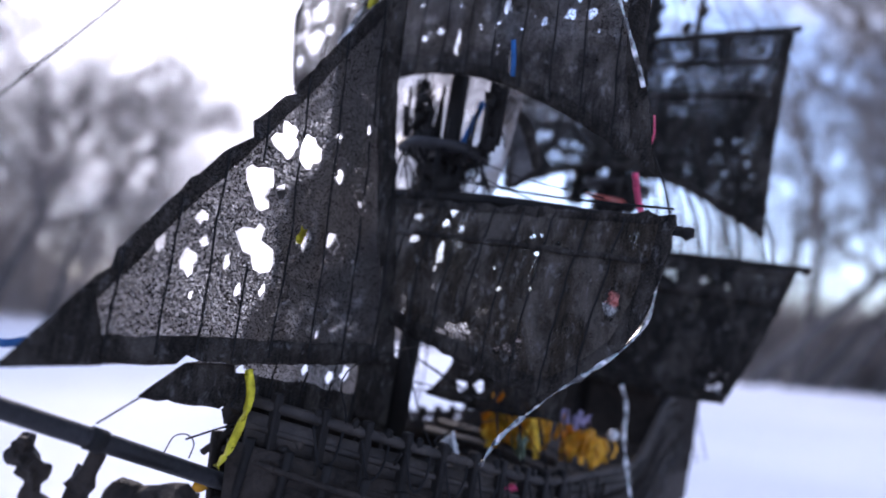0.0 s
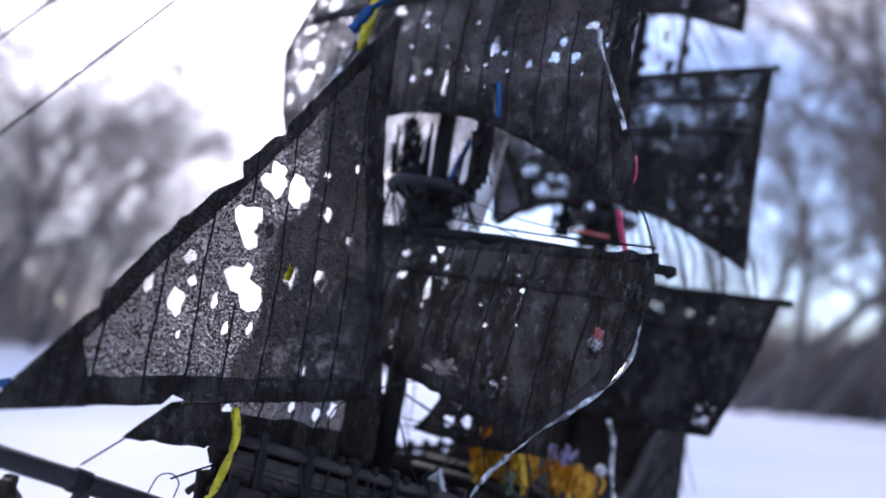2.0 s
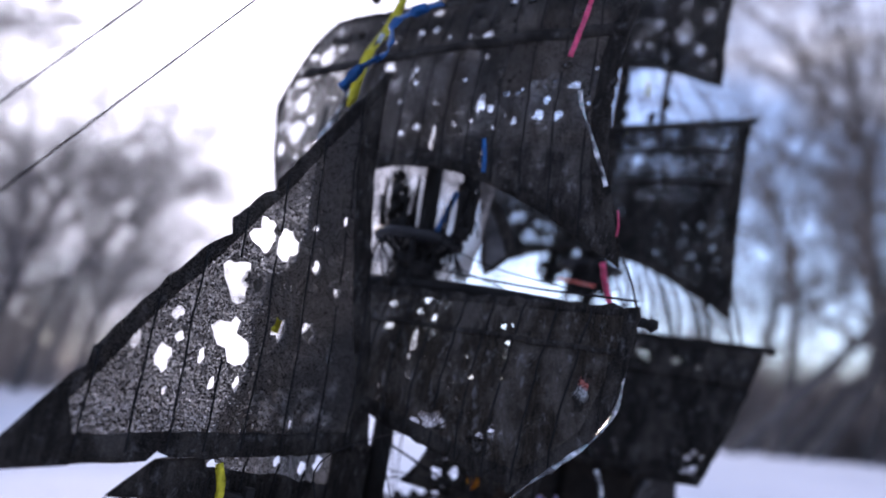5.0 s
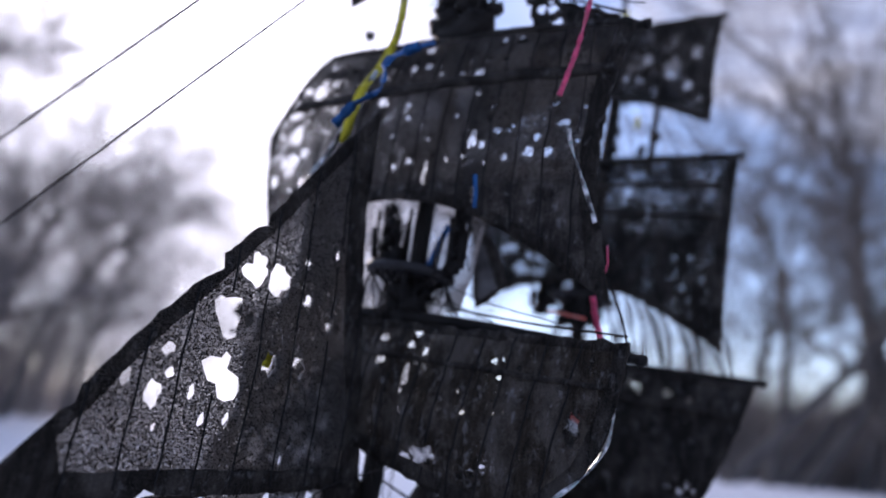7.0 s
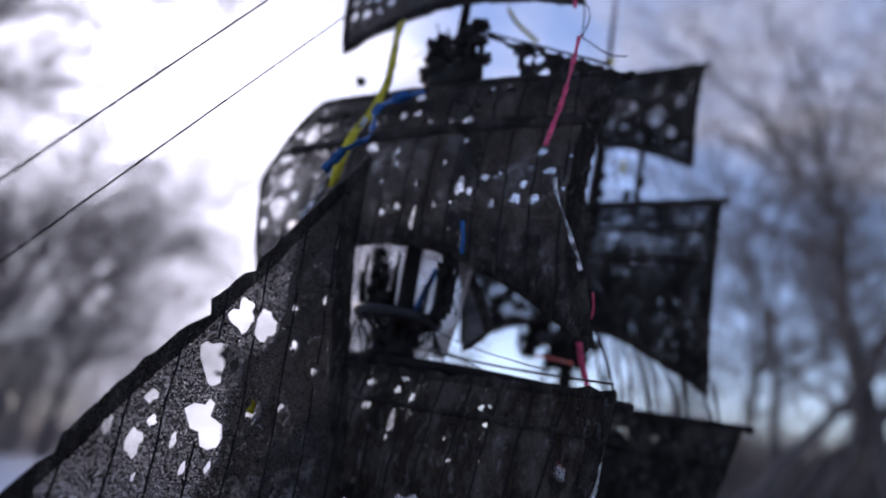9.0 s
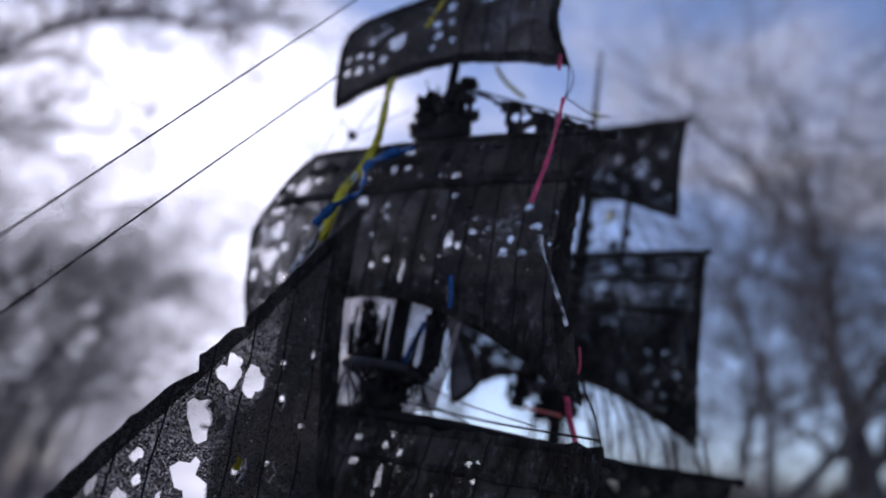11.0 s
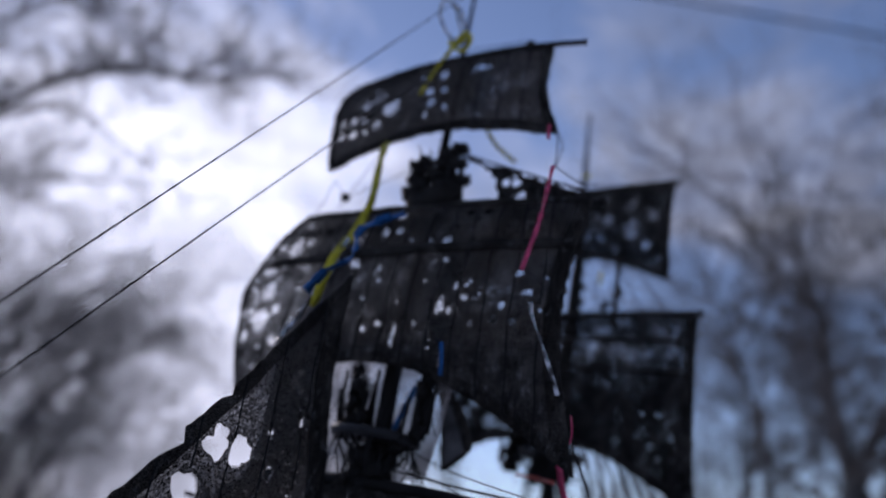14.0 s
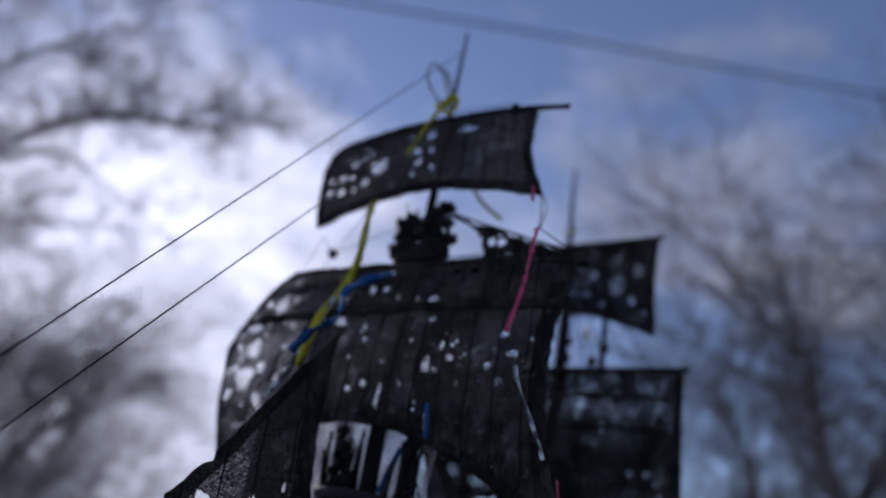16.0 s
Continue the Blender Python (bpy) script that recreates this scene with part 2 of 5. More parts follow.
M_HEDGE = material("brown_undergrowth", (0.46, 0.39, 0.35), 0.95, 0, 0.35, 3, 0.1, 5, (0.14, 0.118, 0.108), 0.4)
M_SILVER = silver_foil()
M_YELLOW = foil("yellow_foil", (0.66, 0.56, 0.03), 0.3)
M_BLUE = foil("blue_foil", (0.010, 0.11, 0.30), 0.35, 0.8)
M_PINK = foil("pink_foil", (0.8, 0.09, 0.18), 0.3)
M_RED = material("faded_red_paper", (0.72, 0.13, 0.09), 0.6, 0, 0.25, 160, 0.4, 200, (0.6, 0.26, 0.22), 60)
M_GREEN = foil("pale_green_foil", (0.20, 0.27, 0.17), 0.4)
M_ORANGE = foil("orange_gold_foil", (0.72, 0.33, 0.015), 0.35)
M_GOLD = foil("gold_foil", (0.78, 0.46, 0.03), 0.35)
M_WHITE = material("chalk_white_paint", (0.60, 0.59, 0.56), 0.6, 0, 0.1, 200, 0.3)
M_LILAC = material("lilac_paper", (0.26, 0.22, 0.32), 0.7, 0, 0.2, 90, 0.3)
M_WIRE = material("black_cable", (0.03, 0.03, 0.032), 0.6, 0, 0.3, 20, 0.1)


# ---------------------------------------------------------------- mesh helpers
def part(name, bm, mat, parent=None, label="", smooth=True):
    """Links a bmesh as one mesh object under a thing or a part."""
    me = bpy.data.meshes.new(name)
    bm.to_mesh(me)
    bm.free()
    me.materials.append(mat)
    if smooth:
        me.shade_smooth()
    ob = new(name, me)
    if parent is not None:
        ob.parent = parent
    if label:
        tagged(ob, label)
    return ob


def smooth_line(points, steps):
    """Catmull-Rom through the points."""
    p = [Vector(v) for v in points]
    p = [p[0] * 2 - p[1]] + p + [p[-1] * 2 - p[-2]]
    out = []
    for i in range(1, len(p) - 2):
        for k in range(steps):
            t = k / steps
            out.append(0.5 * (2 * p[i] + (p[i + 1] - p[i - 1]) * t + (2 * p[i - 1] - 5 * p[i] + 4 * p[i + 1] - p[i + 2]) * t * t
                              + (3 * p[i] - p[i - 1] - 3 * p[i + 1] + p[i + 2]) * t ** 3))
    return out + [p[-2]]


def tube(bm, points, radius, sides=8, caps=True):
    """A round tube along the points; radius is a number or one for each point."""
    pts = [Vector(v) for v in points]
    rad = radius if isinstance(radius, (list, tuple)) else [radius] * len(pts)
    rings, side = [], None
    for i, p in enumerate(pts):
        d = (pts[min(i + 1, len(pts) - 1)] - pts[max(i - 1, 0)]).normalized()
        if side is None:
            side = d.orthogonal().normalized()
        side = (side - d * side.dot(d)).normalized()
        up = d.cross(side)
        rings.append([bm.verts.new(p + (side * math.cos(2 * math.pi * k / sides) + up * math.sin(2 * math.pi * k / sides)) * rad[i]) for k in range(sides)])
    for a, b in zip(rings, rings[1:]):
        for k in range(sides):
            bm.faces.new((a[k], a[(k + 1) % sides], b[(k + 1) % sides], b[k]))
    if caps:
        bm.faces.new(rings[0][::-1])
        bm.faces.new(rings[-1])
    return bm


def block(bm, centre, size, turn=None, bevel=0.0):
    """A box with slightly rounded edges."""
    made = bmesh.ops.create_cube(bm, size=1.0)["verts"]
    m = Matrix.Translation(centre) @ (turn or Matrix()) @ Matrix.Diagonal((*size, 1))
    bmesh.ops.transform(bm, matrix=m, verts=made)
    if bevel:
        edges = {e for v in made for e in v.link_edges}
        bmesh.ops.bevel(bm, geom=list(edges), offset=bevel, segments=1, affect="EDGES")
    return bm


def lump(bm, centre, size, rough=0.25, seed=0, turn=None, detail=2):
    """A knobbly rounded mass."""
    made = bmesh.ops.create_icosphere(bm, subdivisions=detail, radius=1.0)["verts"]
    for v in made:
        v.co *= 1 + rough * noise.noise(v.co * 1.7 + Vector((seed * 3.1, seed, 7.7)))
    bmesh.ops.transform(bm, matrix=Matrix.Translation(centre) @ (turn or Matrix()) @ Matrix.Diagonal((*size, 1)), verts=made)
    return bm


def band(bm, rows, thick):
    """A closed thin strip between two rows of (place, normal) points."""
    sheets = []
    for s in (0.5, -0.5):
        sheets.append([[bm.verts.new(p + n * thick * s) for p, n in row] for row in rows])
    (a, b), (c, d) = sheets
    for i in range(len(a) - 1):
        bm.faces.new((a[i], a[i + 1], b[i + 1], b[i]))
        bm.faces.new((c[i], d[i], d[i + 1], c[i + 1]))
        bm.faces.new((a[i], c[i], c[i + 1], a[i + 1]))
        bm.faces.new((b[i], b[i + 1], d[i + 1], d[i]))
    bm.faces.new((a[0], b[0], d[0], c[0]))
    bm.faces.new((a[-1], c[-1], d[-1], b[-1]))
    return bm


# ---------------------------------------------------------------- snow field
def snow_height(x, y):
    r = math.hypot(x, y)
    far = min(1.0, max(0.0, (r - 0.9) / 1.4))
    h = (0.02 + 0.05 * far) * noise.noise((x * 0.8, y * 0.8, 0.3)) + (0.006 + 0.010 * far) * noise.noise((x * 3.1, y * 3.1, 1.7))
    h += min(r, 60) * 0.006 * noise.noise((x * 0.13, y * 0.13, 4.2))
    fall = min(max((x / max(r, 0.01) + 0.35) / 0.6, 0.0), 1.0)
    return h - 0.01 - 0.0115 * fall * min(max(r - 3.0, 0.0), 60.0)


def build_ground():
    bm = bmesh.new()
    radii = [0.0] + [0.12 * 1.11 ** k for k in range(92)]
    rings = []
    for r in radii:
        if r == 0:
            rings.append([bm.verts.new((0, 0.3, snow_height(0, 0.3)))])
            continue
        ring = []
        for k in range(96):
            a = 2 * math.pi * k / 96
            x, y = r * math.cos(a), 0.3 + r * math.sin(a)
            ring.append(bm.verts.new((x, y, snow_height(x, y))))
        rings.append(ring)
    for k in range(96):
        bm.faces.new((rings[0][0], rings[1][k], rings[1][(k + 1) % 96]))
    for a, b in zip(rings[1:], rings[2:]):
        for k in range(96):
            bm.faces.new((a[k], b[k], b[(k + 1) % 96], a[(k + 1) % 96]))
    tagged(part("ground", bm, M_SNOW), "wide field of soft white snow with shallow drifts", "snow", kind="structure")


build_ground()


# ---------------------------------------------------------------- trees and undergrowth
class Twigs:
    """Collects thin tapered tubes into one mesh."""

    def __init__(self):
        self.v, self.f = [], []

    def stick(self, points, radii, sides):
        start, side = len(self.v), None
        for i, p in enumerate(points):
            d = (points[min(i + 1, len(points) - 1)] - points[max(i - 1, 0)]).normalized()
            if side is None:
                side = d.orthogonal().normalized()
            side = (side - d * side.dot(d)).normalized()
            up = d.cross(side)
            for k in range(sides):
                a = 2 * math.pi * k / sides
                self.v.append(p + (side * math.cos(a) + up * math.sin(a)) * radii[i])
        for i in range(len(points) - 1):
            for k in range(sides):
                a, b = start + i * sides + k, start + i * sides + (k + 1) % sides
                self.f.append((a, b, b + sides, a + sides))

    def mesh(self, name, mat, parent=None):
        me = bpy.data.meshes.new(name)
        me.from_pydata([tuple(p) for p in self.v], [], self.f)
        me.materials.append(mat)
        me.shade_smooth()
        ob = new(name, me)
        if parent is not None:
            ob.parent = parent
        return ob


def grow(rng, twigs, base, way, length, radius, level, most, droop, thin):
    """A limb that bends, and the limbs that leave it."""
    steps = 5 if level < 2 else (3 if level < 4 else 1)
    pts, d, p = [base], way.normalized(), base.copy()
    for _ in range(steps):
        d = (d + Vector((rng.gauss(0, 0.16), rng.gauss(0, 0.16), rng.gauss(0.05 - droop * level, 0.12)))).normalized()
        p = p + d * length / steps
        pts.append(p)
    radii = [max(radius * (1 - 0.75 * i / steps), thin) for i in range(steps + 1)]
    twigs[0 if level == 0 else 1].stick(pts, radii, 8 if level == 0 else (5 if level == 1 else 3))
    if level == most:
        return
    count = (13, 8, 6, 5)[level]
    for i in range(count):
        t = rng.uniform(0.28 if level == 0 else 0.2, 1.0) * steps
        k = min(int(t), steps - 1)
        q = pts[k].lerp(pts[k + 1], t - k)
        axis = (pts[k + 1] - pts[k]).normalized()
        out = axis.orthogonal().normalized()
        out.rotate(Matrix.Rotation(rng.uniform(0, 2 * math.pi), 3, axis))
        spread = rng.uniform(0.5, 1.05)
        nxt = axis * math.cos(spread) + out * math.sin(spread)
        grow(rng, twigs, q, nxt, length * rng.uniform(0.38, 0.62), radii[k] * rng.uniform(0.45, 0.65), level + 1, most, droop, thin)


def bare_tree(place, height, seed, label, lean=(0, 0), most=4, radius=None, thin=0.005):
    rng = random.Random(seed)
    root = new("tree")
    root.location = (place[0], place[1], snow_height(*place) - 0.05)
    trunk, crown = Twigs(), Twigs()
    grow(rng, (trunk, crown), Vector((0, 0, 0)), Vector((lean[0], lean[1], 1)), height * 0.8, radius or height * 0.015, 0, most, 0.02, thin)
    trunk.mesh("trunk", M_BARK, root)
    crown.mesh("crown", M_TWIG, root)
    return tagged(root, label, "tree", "bare winter trees")


def polar(az, d):
    return d * math.sin(radians(az)), d * math.cos(radians(az))


LABEL_TREE = "bare grey-brown winter tree standing in the snow"
for az, d, h, seed in ((-39, 11, 5.2, 1), (-35.5, 12, 5.4, 2), (-31.5, 12.5, 5.9, 3), (-27.5, 13.5, 5.4, 4), (-42, 12, 6.0, 5), (-33, 18, 7.4, 6), (-37, 15, 6.4, 8), (-29.5, 16, 6.4, 9), (-40.5, 14, 6.4, 10)):
    bare_tree(polar(az, d), h, seed, LABEL_TREE, radius=h * 0.0135, thin=0.0021)
for az, d, h, seed, lean in ((25, 15, 13, 31, 0.75), (29, 18, 14, 32, 0.65), (21, 21, 12, 11, 0.4), (28, 16, 12, 12, 0.5), (34, 19, 14, 13, 0.45), (15, 28, 12, 14, 0.2), (42, 15, 11, 15, 0.3), (25, 24, 13, 16, 0.45),
                             (7, 34, 9, 17, 0.1), (12, 31, 10, 19, 0.2), (18, 24, 8, 24, 0.2), (22.5, 20, 7, 25, 0.3), (25.5, 27, 9, 26, 0.2), (30.5, 17, 13, 20, 0.5), (36.5, 17, 16, 21, 0.0), (43, 21, 15, 22, 0.15), (33, 23, 14, 23, 0.3)):
    bare_tree(polar(az, d), h, seed, "tall bare winter tree with rising branches in the snow", (lean * 1.15, 0), 3, radius=h * 0.0125, thin=0.0062)


def limb_tree():
    """A big tree at the side whose long limbs reach over the field."""
    rng = random.Random(33)
    root = new("tree")
    x, y = -8.2, 7.6
    root.location = (x, y, snow_height(x, y) - 0.05)
    trunk, crown = Twigs(), Twigs()
    trunk.stick([Vector((0, 0, 0)), Vector((0.1, 0, 1.5)), Vector((0.05, 0, 3.2)), Vector((0.2, 0.1, 5.5)), Vector((0.1, 0.2, 8.5))], [0.24, 0.2, 0.17, 0.11, 0.03], 9)
    limbs = ([(0.05, 0, 3.2), (1.3, -0.24, 4.1), (2.5, -0.84, 4.98), (3.65, -1.25, 5.55), (4.3, -1.35, 5.65), (5.3, -1.4, 5.64), (6.0, -1.5, 5.75)],
             [(0.05, 0, 2.9), (1.4, -0.3, 3.9), (2.6, -0.5, 4.45), (3.9, -0.6, 4.5), (5.0, -0.65, 4.52)],
             [(0.15, 0, 4.6), (1.6, -0.8, 5.9), (3.0, -1.2, 6.9), (4.6, -1.6, 7.4)],
             [(0.2, 0.1, 5.4), (1.4, -0.9, 7.2), (2.6, -1.5, 8.3), (4.0, -2.0, 9.0)],
             [(2.5, -0.84, 4.98), (3.85, -1.35, 5.03), (4.3, -1.0, 4.88), (4.81, -0.58, 4.72), (5.1, -0.4, 4.6)],
             [(0.05, 0, 2.6), (2.0, -0.8, 3.7), (3.3, -1.1, 4.06), (5.0, -0.6, 4.5), (6.7, -0.05, 4.88)])
    for k, pts in enumerate(limbs):
        line = smooth_line(pts, 4)
        thick = (0.075, 0.04, 0.05, 0.05, 0.026, 0.018)[k]
        radii = [thick * (1 - 0.8 * i / len(line)) for i in range(len(line))]
        crown.stick(line, radii, 6)
        for i in range(4, len(line)):
            for _ in range((3, 2, 3, 3, 0, 0)[k]):
                way = Vector((rng.gauss(0.4, 0.6), rng.gauss(0, 0.6), rng.gauss(0.35 if k else 0.5, 0.6)))
                grow(rng, (trunk, crown), line[i], way, rng.uniform(0.5, 1.1), radii[i] * 0.5 + 0.004, 2, 4, 0.01, 0.0036)
    trunk.mesh("trunk", M_BARK, root)
    crown.mesh("crown", M_TWIG, root)
    tagged(root, "large bare tree with long limbs reaching over the snow", "tree", "bare winter trees")


limb_tree()


def build_undergrowth():
    rng = random.Random(5)
    t = Twigs()
    # the last, tallest belt is added unseen to the sides and behind
    belts = [(34, -60, -25, 30, 40, 0.7, 1.6), (110, -5, 62, 24, 34, 0.9, 2.4), (190, 17, 62, 20, 30, 1.6, 4.6), (300, 70, 290, 16, 26, 4.0, 9.0)]
    for count, az0, az1, d0, d1, h0, h1 in belts:
        for i in range(count):
            x, y = polar(rng.uniform(az0, az1), rng.uniform(d0, d1))
            z, h = snow_height(x, y), rng.uniform(h0, h1)
            for _ in range(105):
                a = Vector((x + rng.gauss(0, 0.6), y + rng.gauss(0, 0.6), z))
                d = Vector((rng.gauss(0, 0.6), rng.gauss(0, 0.6), 1)) * h * rng.uniform(0.25, 0.8)
                t.stick([a, a + d * 0.6 + Vector((rng.gauss(0, 0.2), 0, 0)), a + d], [0.016, 0.012, 0.006], 3)
    for i in range(125):
        x, y = polar(rng.uniform(-58, -23.5), rng.uniform(14, 23))
        z = snow_height(x, y)
        for _ in range(22):
            a = Vector((x + rng.gauss(0, 0.9), y + rng.gauss(0, 0.9), z))
            d = Vector((rng.gauss(0, 0.16), rng.gauss(0, 0.16), 1)) * rng.uniform(1.8, 4.6)
            t.stick([a, a + d * 0.5 + Vector((rng.gauss(0, 0.15), 0, 0)), a + d], [0.010, 0.008, 0.004], 3)
    tagged(t.mesh("undergrowth", M_HEDGE), "belt of brown leafless undergrowth along the snow's far edge", "undergrowth", kind="stuff")


build_undergrowth()

bm = bmesh.new()
line = smooth_line([(-18, 7.5, 10.9), (-4.7, 7.22, 9.82), (2.1, 7.14, 9.38), (11.0, 7.09, 8.72), (26, 7.0, 7.9)], 12)
tube(bm, line, 0.025, 6)
tagged(part("overhead_cable", bm, M_WIRE), "dark overhead cable crossing the sky", "cable")

# ---------------------------------------------------------------- the model ship
SHIP = Matrix((
    (-0.6402, 0.7633, 0.0870, -0.0640),
    (-0.7682, -0.6361, -0.0725, 0.5803),
    (0.0000, -0.1132, 0.9936, -0.1600),
    (0, 0, 0, 1),
))
ship = new("model_ship")
ship.matrix_world = SHIP
tagged(ship, "black model sailing ship with torn, hole-ridden gauze sails on snow", "model ship")
BRACE = radians(5.5)
ACROSS = Vector((-math.sin(BRACE), math.cos(BRACE), 0))
AHEAD = Vector((math.cos(BRACE), math.sin(BRACE), 0))
JIB_TURN = radians(4)
JIB_AHEAD = Vector((math.cos(JIB_TURN), math.sin(JIB_TURN), 0))
JIB_SIDE = Vector((-math.sin(JIB_TURN), math.cos(JIB_TURN), 0))


def bowed(p, q, bow, steps, power=1.0):
    """Points from p towards q, bowed to the left of the way by bow metres."""
    p, q = Vector(p), Vector(q)
    d = (q - p).normalized()
    side = Vector((-d.y, d.x))
    return [p.lerp(q, k / steps) + side * bow * math.sin(math.pi * (k / steps) ** power) for k in range(steps)]


def inside(p, poly):
    hit, j = False, len(poly) - 1
    for i in range(len(poly)):
        a, b = poly[i], poly[j]
        if (a.y > p.y) != (b.y > p.y) and p.x < (b.x - a.x) * (p.y - a.y) / (b.y - a.y) + a.x:
            hit = not hit
        j = i
    return hit


def blob(rng, x, y, rx, ry):
    """The ragged rim of a burnt hole."""
    count = 11 if max(rx, ry) < 0.008 else 20
    turn, seed = rng.uniform(0, 6.28), rng.uniform(0, 50)
    rim = []
    for k in range(count):
        a = turn + 2 * math.pi * k / count
        r = 1 + 0.72 * noise.noise((math.cos(a) * 1.3 + seed, math.sin(a) * 1.3, 0)) + rng.uniform(-0.08, 0.08)
        rim.append(Vector((x + rx * r * math.cos(a), y + ry * r * math.sin(a))))
    return rim


def patch(name, poly, rings, surface, mat, parent, thick, step, rng, label=""):
    """A sheet of cloth with ragged rim and holes, laid on a surface."""
    verts, cons = list(poly), [(i, (i + 1) % len(poly)) for i in range(len(poly))]
    for ring in rings:
        n0 = len(verts)
        verts += ring
        cons += [(n0 + i, n0 + (i + 1) % len(ring)) for i in range(len(ring))]
    lo = Vector((min(p.x for p in poly), min(p.y for p in poly)))
    hi = Vector((max(p.x for p in poly), max(p.y for p in poly)))
    boxes = [(min(p.x for p in r), max(p.x for p in r), min(p.y for p in r), max(p.y for p in r), r) for r in rings]

    def solid(q):
        return inside(q, poly) and not any(a < q.x < b and c < q.y < d and inside(q, r) for a, b, c, d, r in boxes)

    for i in range(int((hi.x - lo.x) / step) + 1):
        for k in range(int((hi.y - lo.y) / step) + 1):
            q = lo + Vector((i + rng.uniform(-0.2, 0.2), k + rng.uniform(-0.2, 0.2))) * step
            if solid(q):
                verts.append(q)
    out_v, _, out_f, *_ = mathutils_cdt(verts, cons, [], 0, 1e-5)
    bm = bmesh.new()
    made = [bm.verts.new(surface(p)[0]) for p in out_v]
    for f in out_f:
        if solid((out_v[f[0]] + out_v[f[1]] + out_v[f[2]]) / 3):
            bm.faces.new([made[i] for i in f])
    bmesh.ops.delete(bm, geom=[v for v in bm.verts if not v.link_faces], context="VERTS")
    ob = part(name, bm, mat, parent, label)
    cloth_wall = ob.modifiers.new("cloth thickness", "SOLIDIFY")
    cloth_wall.thickness, cloth_wall.offset = thick, 0
    return ob


def scatter(rng, poly, count, box, sizes):
    """Extra small burns in a part of a sail."""
    out = []
    for _ in range(count * 30):
        if len(out) == count:
            break
        p = Vector((rng.uniform(box[0], box[1]), rng.uniform(box[2], box[3])))
        r = rng.uniform(*sizes)
        if inside(p, poly) and all((p - Vector(o[:2])).length > (r + max(o[2:])) * 1.12 for o in out):
            out.append((p.x, p.y, r * rng.uniform(0.8, 1.15), r * rng.uniform(0.8, 1.4)))
    return out


def build_sail(name, edges, holes, surface, seams, hems, seed, mat, label, step=0.0085, ragged=0.0009, bites=(), extra=(), lining=None, veil=None, swell=1.16, cuts=()):
    """edges: rows of 2D points that go round the sail. hems: widths, one for each edge. seams: pairs of 2D points.
    bites: torn places of the rim. extra: boxes of further small burns, as (count, box, sizes)."""
    rng = random.Random(seed)
    rough = []
    for row in edges:
        rough.append([p + Vector((noise.noise((p.x * 170, p.y * 170, seed)), noise.noise((p.x * 170, p.y * 170, seed + 9)))) * ragged * 1.6
                      + Vector((rng.gauss(0, ragged), rng.gauss(0, ragged))) * 0.35 for p in row])
    rim = [p for row in rough for p in row]
    holes = list(holes)
    for count, box, sizes in extra:
        holes += [h for h in scatter(rng, rim, count, box, sizes) if all((Vector(h[:2]) - Vector(o[:2])).length > max(h[2:]) + max(o[2:]) * 1.05 for o in holes)]
    rings = [blob(rng, h[0], h[1], h[2] * swell, h[3] * swell) for h in holes]
    rings += [[Vector(p) + Vector((rng.gauss(0, 0.0006), rng.gauss(0, 0.0006))) for p in cut] for cut in cuts]
    torn = [blob(rng, *b) for b in bites]
    sail = patch(name, rim, rings + torn, surface, mat, ship, 0.0004, step, rng, label)
    # added sheet behind the jib: imitates the darkening by the fore course
    if lining:
        ends = [min(range(len(rim)), key=lambda i: (rim[i] - Vector(p)).length) for p in (lining[-1], lining[0])]
        near = rim[ends[0]:ends[1]] + [Vector(p) + Vector((rng.gauss(0, 0.0006), rng.gauss(0, 0.0006))) for p in lining[1:-1]]
        # gaps in the added sheet where the jib looks lighter
        lighter_gaps = [blob(rng, *b) for b in ((0.138, 0.4270, 0.0085, 0.0080), (0.126, 0.4390, 0.0060, 0.0050), (0.117, 0.4240, 0.0070, 0.0050), (0.104, 0.4430, 0.0075, 0.0055), (0.090, 0.4290, 0.0080, 0.0085),
                                                (0.076, 0.4480, 0.0060, 0.0075), (0.074, 0.4240, 0.0050, 0.0055), (0.150, 0.4330, 0.0035, 0.0050), (0.120, 0.4640, 0.0035, 0.0050), (0.088, 0.4700, 0.0040, 0.0055))]
        patch("lining", near, [r for r in rings + torn + lighter_gaps if all(inside(q, near) for q in r)], lambda p: (surface(p)[0] - surface(p)[1] * 0.0015, surface(p)[1]), M_SHADE_SHEET, sail, 0.0004, step, rng)
    if veil:
        cut = [p for p in rim if veil[0] <= p.x <= veil[1]]
        patch("backing", cut, torn, lambda p: (surface(p)[0] - surface(p)[1] * 0.0025, surface(p)[1]), M_VEIL_CLOSE if name.startswith("main") else M_VEIL, sail, 0.0003, step * 1.5, rng, "thin grey veil behind the holes")
    mid = Vector((sum(p.x for p in rim) / len(rim), sum(p.y for p in rim) / len(rim)))
    for i, (row, width) in enumerate(zip(rough, hems)):
        if not width:
            continue
        outer = row + [rough[(i + 1) % len(rough)][0]]
        inner = []
        even = []
        for k in range(len(outer)):
            reach = min(4, k, len(outer) - 1 - k)
            near = outer[k - reach:k + reach + 1]
            even.append(sum(near, Vector((0, 0))) / len(near))
        for k, p in enumerate(even):
            d = (even[min(k + 3, len(even) - 1)] - even[max(k - 3, 0)]).normalized()
            side = Vector((-d.y, d.x))
            if side.dot(mid - p) < 0:
                side = -side
            inner.append(p + side * width * (1 + 0.14 * noise.noise((p.x * 60, p.y * 60, seed))))
        inner = [q for q in inner if inside(q, rim)] or [mid]
        patch("hem", outer + inner[::-1], torn, surface, M_JIB_HEM if mat is M_JIB and i == 0 else M_HEM, sail, 0.0010, 0.007, rng)
